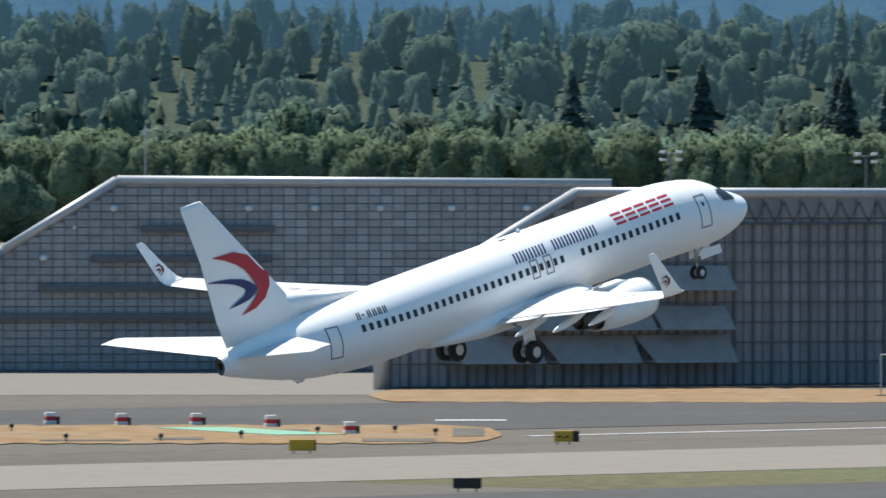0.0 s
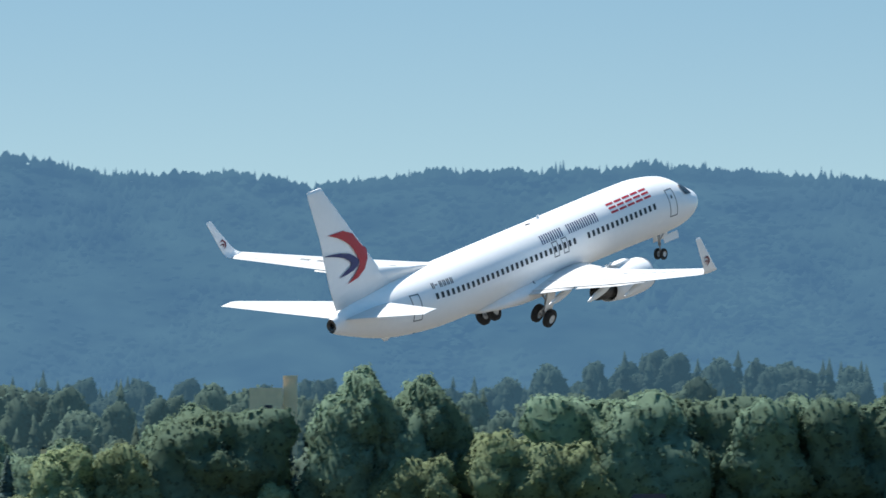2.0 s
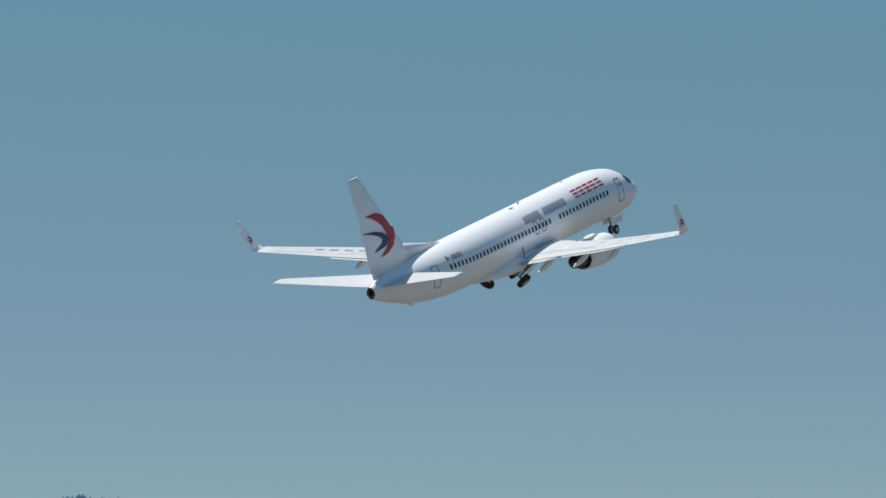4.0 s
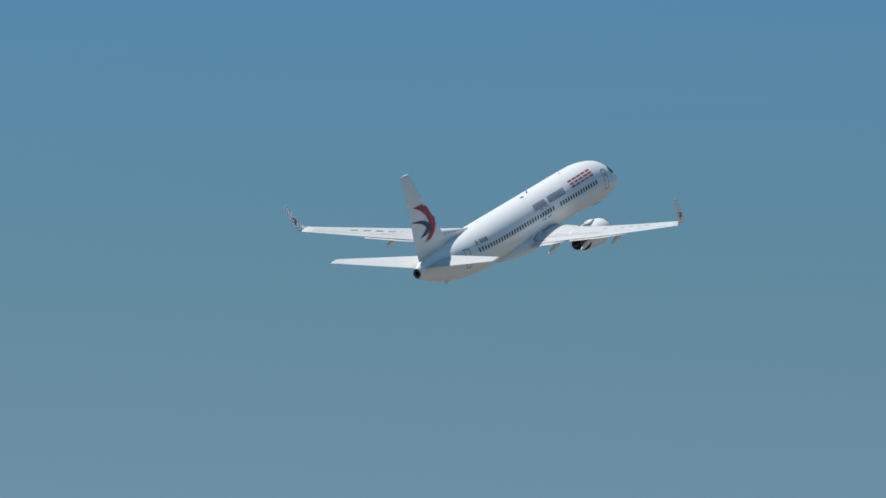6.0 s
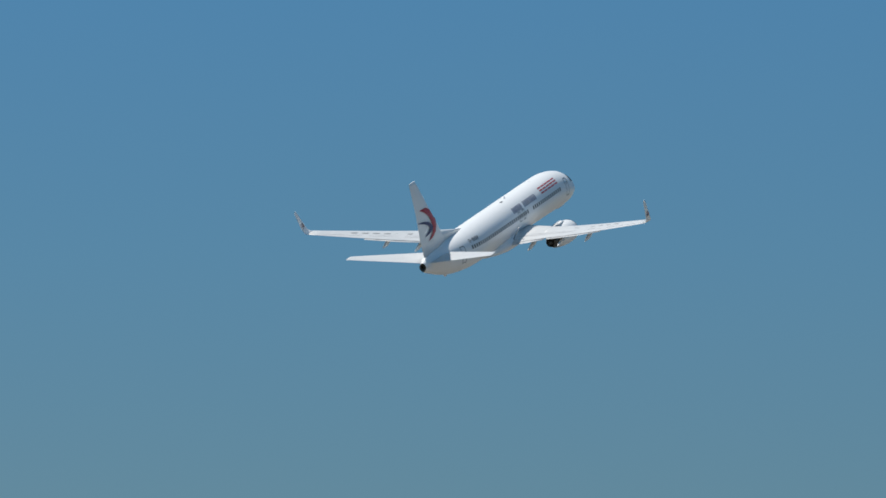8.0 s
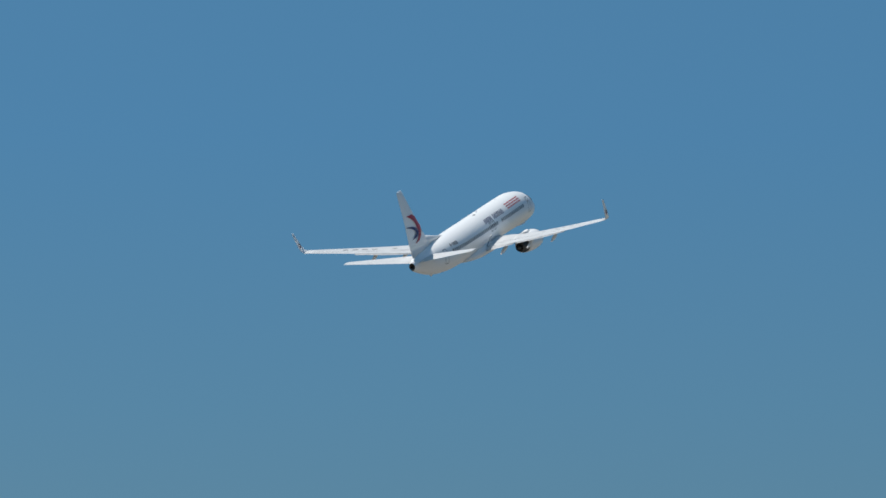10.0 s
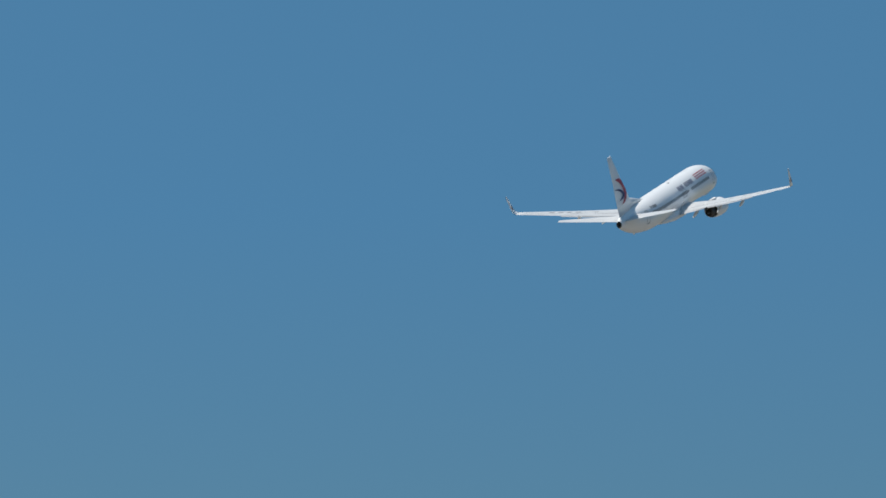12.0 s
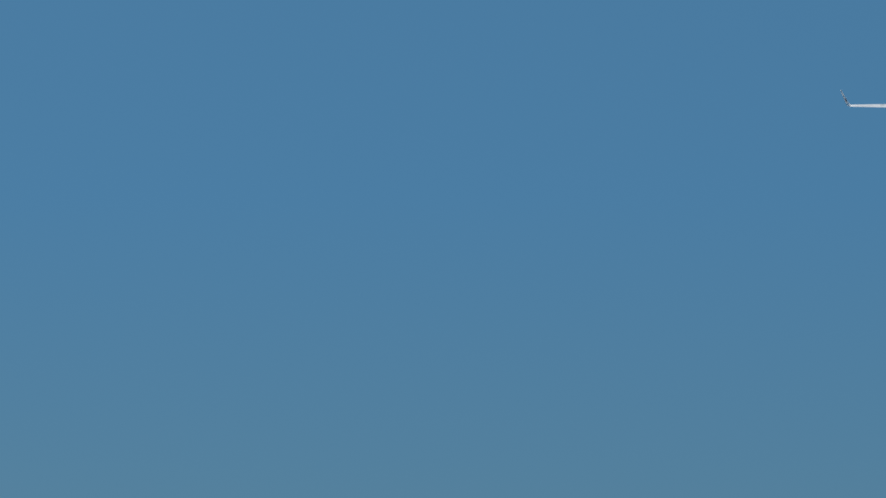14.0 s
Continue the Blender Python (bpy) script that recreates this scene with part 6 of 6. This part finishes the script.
    rod(bm, (0, 0, 0), (0, 0, 3.2), 0.08)
    part("pole", bm, PIPE, sock)
    v, f = lathe([(0, 0.42), (1.6, 0.22)], 12, (0.1, 0, 3.0))
    piece("sock", mesh("sock", v, f, ORANGE, True), sock, pose(0.0, 0, 0.6, 0, -20, 0))
    sock.matrix_basis = at_bearing(2916, 2640)
    for a, d in ((2945, 2345), (2760, 2700)):
        build_shed("field_hut", 1.4, 1.4, 1.1, 1.3, TANK_WHITE, TANK_WHITE, "small white equipment hut in the field").matrix_basis = at_bearing(a, d)


def build_service_truck():
    truck = tagged(new("service_truck"), "white box-bodied airport service truck on the apron", "truck", "service trucks")
    bm = bmesh.new()
    box(bm, -2.9, 1.1, -1.1, 1.1, 0.95, 3.0, 0.06)
    part("box_body", bm, TANK_WHITE, truck)
    bm = bmesh.new()
    box(bm, 1.2, 2.9, -1.05, 1.05, 0.6, 2.3, 0.18)
    part("cab", bm, TANK_WHITE, truck)
    for y in (-1.075, 1.055):
        bm = bmesh.new()
        box(bm, 1.7, 2.6, y, y + 0.02, 1.45, 2.05)
        part("cab_window", bm, GLASS, truck)
    bm = bmesh.new()
    box(bm, -2.9, 2.8, -0.8, 0.8, 0.55, 0.94, 0.03)
    part("chassis", bm, STEEL_DARK, truck)
    for x in (-1.9, 2.0):
        for y in (-0.95, 0.95):
            bm = bmesh.new()
            rod(bm, (x, y - 0.16, 0.46), (x, y + 0.16, 0.46), 0.46, None, 16)
            part("wheel", bm, RUBBER, truck)
    return truck


def build_work_stand():
    stand = tagged(new("work_stand"), "wheeled grey steel maintenance stand with a ladder", "work stand", "work stands")
    for x in (-1.1, 1.1):
        for y in (-0.7, 0.7):
            bm = bmesh.new()
            rod(bm, (x, y, 0.2), (x * 0.9, y, 3.0), 0.05, None, 6)
            part("post", bm, PIPE, stand)
    bm = bmesh.new()
    box(bm, -1.1, 1.1, -0.75, 0.75, 2.0, 2.1, 0.01)
    part("platform", bm, VANE, stand)
    for y in (-0.7, 0.7):
        bm = bmesh.new()
        rod(bm, (-1.0, y, 3.0), (1.0, y, 3.0), 0.045, None, 6)
        part("guard_rail", bm, BEIGE, stand)
        bm = bmesh.new()
        rod(bm, (1.1, y, 2.05), (2.3, y, 0.1), 0.05, None, 6)
        part("ladder_rail", bm, PIPE, stand)
    for i in range(6):
        bm = bmesh.new()
        x, z = 1.28 + 0.17 * i, 1.78 - 0.28 * i
        box(bm, x - 0.1, x + 0.1, -0.66, 0.66, z - 0.02, z + 0.02)
        part("step", bm, PIPE, stand)
    for x in (-1.1, 1.1):
        bm = bmesh.new()
        rod(bm, (x, -0.8, 0.16), (x, 0.8, 0.16), 0.16, None, 10)
        part("wheel", bm, RUBBER, stand)
    return stand


def build_baggage_cart():
    cart = tagged(new("baggage_cart"), "empty flat metal baggage cart with raised ends", "cart", "baggage carts")
    bm = bmesh.new()
    box(bm, -1.6, 1.6, -0.8, 0.8, 0.45, 0.58, 0.02)
    part("deck", bm, VANE, cart)
    for x in (-1.55, 1.55):
        bm = bmesh.new()
        box(bm, x - 0.04, x + 0.04, -0.78, 0.78, 0.58, 1.5, 0.01)
        part("end_panel", bm, BOX_GREY, cart)
    for x in (-1.1, 1.1):
        bm = bmesh.new()
        rod(bm, (x, -0.7, 0.22), (x, 0.7, 0.22), 0.22, None, 10)
        part("wheel", bm, RUBBER, cart)
    bm = bmesh.new()
    rod(bm, (1.6, 0, 0.4), (2.7, 0, 0.25), 0.04, None, 6)
    part("tow_bar", bm, STEEL_DARK, cart)
    return cart


def build_clutter():
    """Vehicles and stands that crowd the apron before the workshop."""
    for build, places in (
            (build_service_truck, ((1915, 1105, 35), (2140, 1300, 0))),
            (build_work_stand, ((1945, 1110, 10), (2238, 1120, 0), (2300, 1120, 30), (2390, 1170, -10), (1880, 1095, 0))),
            (build_baggage_cart, ((2080, 1085, 5), (2105, 1082, 8), (2130, 1079, 10), (2330, 1080, -8), (2356, 1083, -5)))):
        first = build()
        for i, (a, d, turn) in enumerate(places):
            m = at_bearing(a, d, turn)
            if i == 0:
                first.matrix_basis = m
            else:
                copy_thing(first, m)


def build_far_buildings():
    tower = tagged(new("apartment_tower"), "cream apartment tower rising behind the trees", "building")
    for x0, x1, top, y in ((-5.4, 5.4, 46, 0), (5.6, 10.2, 50, 3)):
        bm = bmesh.new()
        box(bm, x0, x1, y, y + 14, 0, top)
        part("wall", bm, CREAM, tower)
    for level in range(8):
        for x in (0.8,):
            bm = bmesh.new()
            y = 3 if x > 7 else 0
            box(bm, x - 1.3, x + 1.3, y - 0.15, y + 0.05, 14.5 + level * 3.4, 16.6 + level * 3.4)
            part("window", bm, GLASS, tower)
    tower.matrix_basis = at_bearing(2815, 3660, 0, 2)
    for a, d, w, z in ((1895, 3760, 20, 41), (108, 4150, 4, 67), (165, 4155, 6, 64), (245, 4150, 4, 63)):
        house = tagged(new("house"), "pale house with a low roof among the trees", "house")
        bm = bmesh.new()
        box(bm, -w / 2, w / 2, 0, 9, -30, 4.5)
        part("wall", bm, CREAM, house)
        bm = bmesh.new()
        v = [bm.verts.new(p) for p in ((-w / 2 - 0.6, -0.6, 4.5), (w / 2 + 0.6, -0.6, 4.5), (w / 2 + 0.6, 9.6, 4.5), (-w / 2 - 0.6, 9.6, 4.5), (-w / 2 + 1, 4.5, 7.4), (w / 2 - 1, 4.5, 7.4))]
        for q in ((0, 1, 5, 4), (1, 2, 5), (2, 3, 4, 5), (3, 0, 4), (3, 2, 1, 0)):
            bm.faces.new([v[i] for i in q])
        part("roof", bm, VANE, house)
        for x in (-w * 0.3, 0, w * 0.3):
            bm = bmesh.new()
            box(bm, x - 0.6, x + 0.6, -0.1, 0.05, 1.4, 3.0)
            part("window", bm, GLASS, house)
        house.matrix_basis = at_bearing(a, d, 0, z - 3)


# ---- build ----
build_ground()
build_enclosure()
build_hangar()
build_hills()
build_woods()
build_signs()
build_posts()
build_canopy()
build_parked()
build_yard()
build_clutter()
build_far_buildings()
airliner, main_legs, nose_leg, nose_doors = build_airliner()

# seconds, place, bank, pitch and course of the airliner
FLIGHT = [
    (0.0, 2.00, 558.77, 11.19, 0.60, -13.96, 45.57),
    (0.4, 23.32, 579.19, 14.14, 1.12, -14.26, 45.43),
    (0.5, 28.65, 584.29, 14.97, 1.30, -14.31, 45.36),
    (0.7, 39.31, 594.51, 16.70, 1.78, -14.38, 45.10),
    (1.0, 55.30, 609.82, 19.46, 2.56, -14.47, 45.01),
    (1.2, 65.96, 620.03, 21.46, 3.00, -14.49, 45.03),
    (1.5, 81.95, 635.34, 24.54, 3.31, -14.51, 45.12),
    (2.0, 108.59, 660.87, 30.15, 2.34, -14.67, 45.24),
    (2.5, 135.23, 686.39, 36.20, 0.95, -14.64, 45.30),
    (3.0, 161.87, 711.90, 42.96, -0.40, -15.04, 45.05),
    (3.5, 188.51, 737.42, 49.95, -0.90, -15.51, 44.79),
    (4.0, 215.15, 762.93, 56.94, -0.54, -16.02, 44.50),
    (4.5, 241.78, 788.44, 63.93, 0.23, -16.57, 44.21),
    (5.0, 268.41, 813.95, 70.92, 0.97, -17.11, 43.97),
    (5.5, 295.04, 839.46, 77.91, 1.26, -17.64, 43.81),
    (6.0, 321.67, 864.96, 84.90, 1.08, -18.15, 43.74),
    (6.5, 348.29, 890.46, 91.89, 0.84, -18.47, 43.72),
    (7.0, 374.92, 915.96, 98.88, 1.65, -18.80, 43.72),
    (7.5, 401.54, 941.46, 105.87, 1.90, -19.08, 43.80),
    (8.0, 428.15, 966.96, 112.86, 0.18, -18.92, 43.98),
    (8.5, 454.77, 992.45, 119.85, -1.28, -18.67, 44.05),
    (9.0, 481.38, 1017.94, 126.84, -2.47, -18.35, 43.99),
    (9.5, 507.99, 1043.43, 133.83, -3.38, -18.03, 43.87),
    (10.0, 534.60, 1068.91, 140.82, -3.99, -17.82, 43.75),
    (10.5, 561.20, 1094.40, 147.80, -4.30, -17.79, 43.68),
    (11.0, 587.81, 1119.88, 154.79, -4.31, -17.95, 43.67),
    (11.5, 614.41, 1145.36, 161.78, -4.09, -17.55, 43.93),
    (12.0, 641.01, 1170.83, 168.77, -3.45, -16.84, 44.12),
    (12.5, 667.60, 1196.31, 175.76, -2.01, -16.07, 44.23),
    (13.0, 694.20, 1221.78, 182.75, -1.95, -15.45, 44.36),
    (13.5, 720.79, 1247.25, 189.74, -2.89, -15.40, 44.37),
    (14.0, 747.38, 1272.72, 196.73, -3.84, -15.34, 44.39),
]


def motions():
    walk(airliner, [(t, pose(x, y, z, bank, dip, course)) for t, x, y, z, bank, dip, course in FLIGHT])
    # the main gear folds inward, the nose gear forward, once the climb is steady
    for leg, side in main_legs:
        rows = []
        for t, fold in ((0, 0), (0.8, 0), (1.2, 6), (1.6, 14), (2.0, 20), (2.5, 25), (3.2, 32), (4.2, 54), (5.0, 72), (5.5, 80), (6.2, 87), (14.0, 87)):
            rows.append((t, pose(MID - 19.6, side * 2.65, -1.30, -side * fold, 0, 0)))
        walk(leg, rows)
    walk(nose_leg, [(t, pose(MID - 4.05, 0, -1.90 + lift, 0, -fold, 0)) for t, fold, lift in ((0, 0, 0), (3.0, 0, 0), (3.4, 5, 0), (4.2, 40, 0.05), (5.0, 66, 0.12), (5.5, 80, 0.22), (6.2, 97, 0.55), (14.0, 97, 0.55))])
    for door, side in nose_doors:
        walk(door, [(t, pose(MID - 4.0, side * 0.36, -2.05, -side * fold, 0, 0)) for t, fold in ((0, -8), (4.9, -8), (5.5, 20), (6.0, 70), (6.3, 82), (14.0, 82))])


motions()
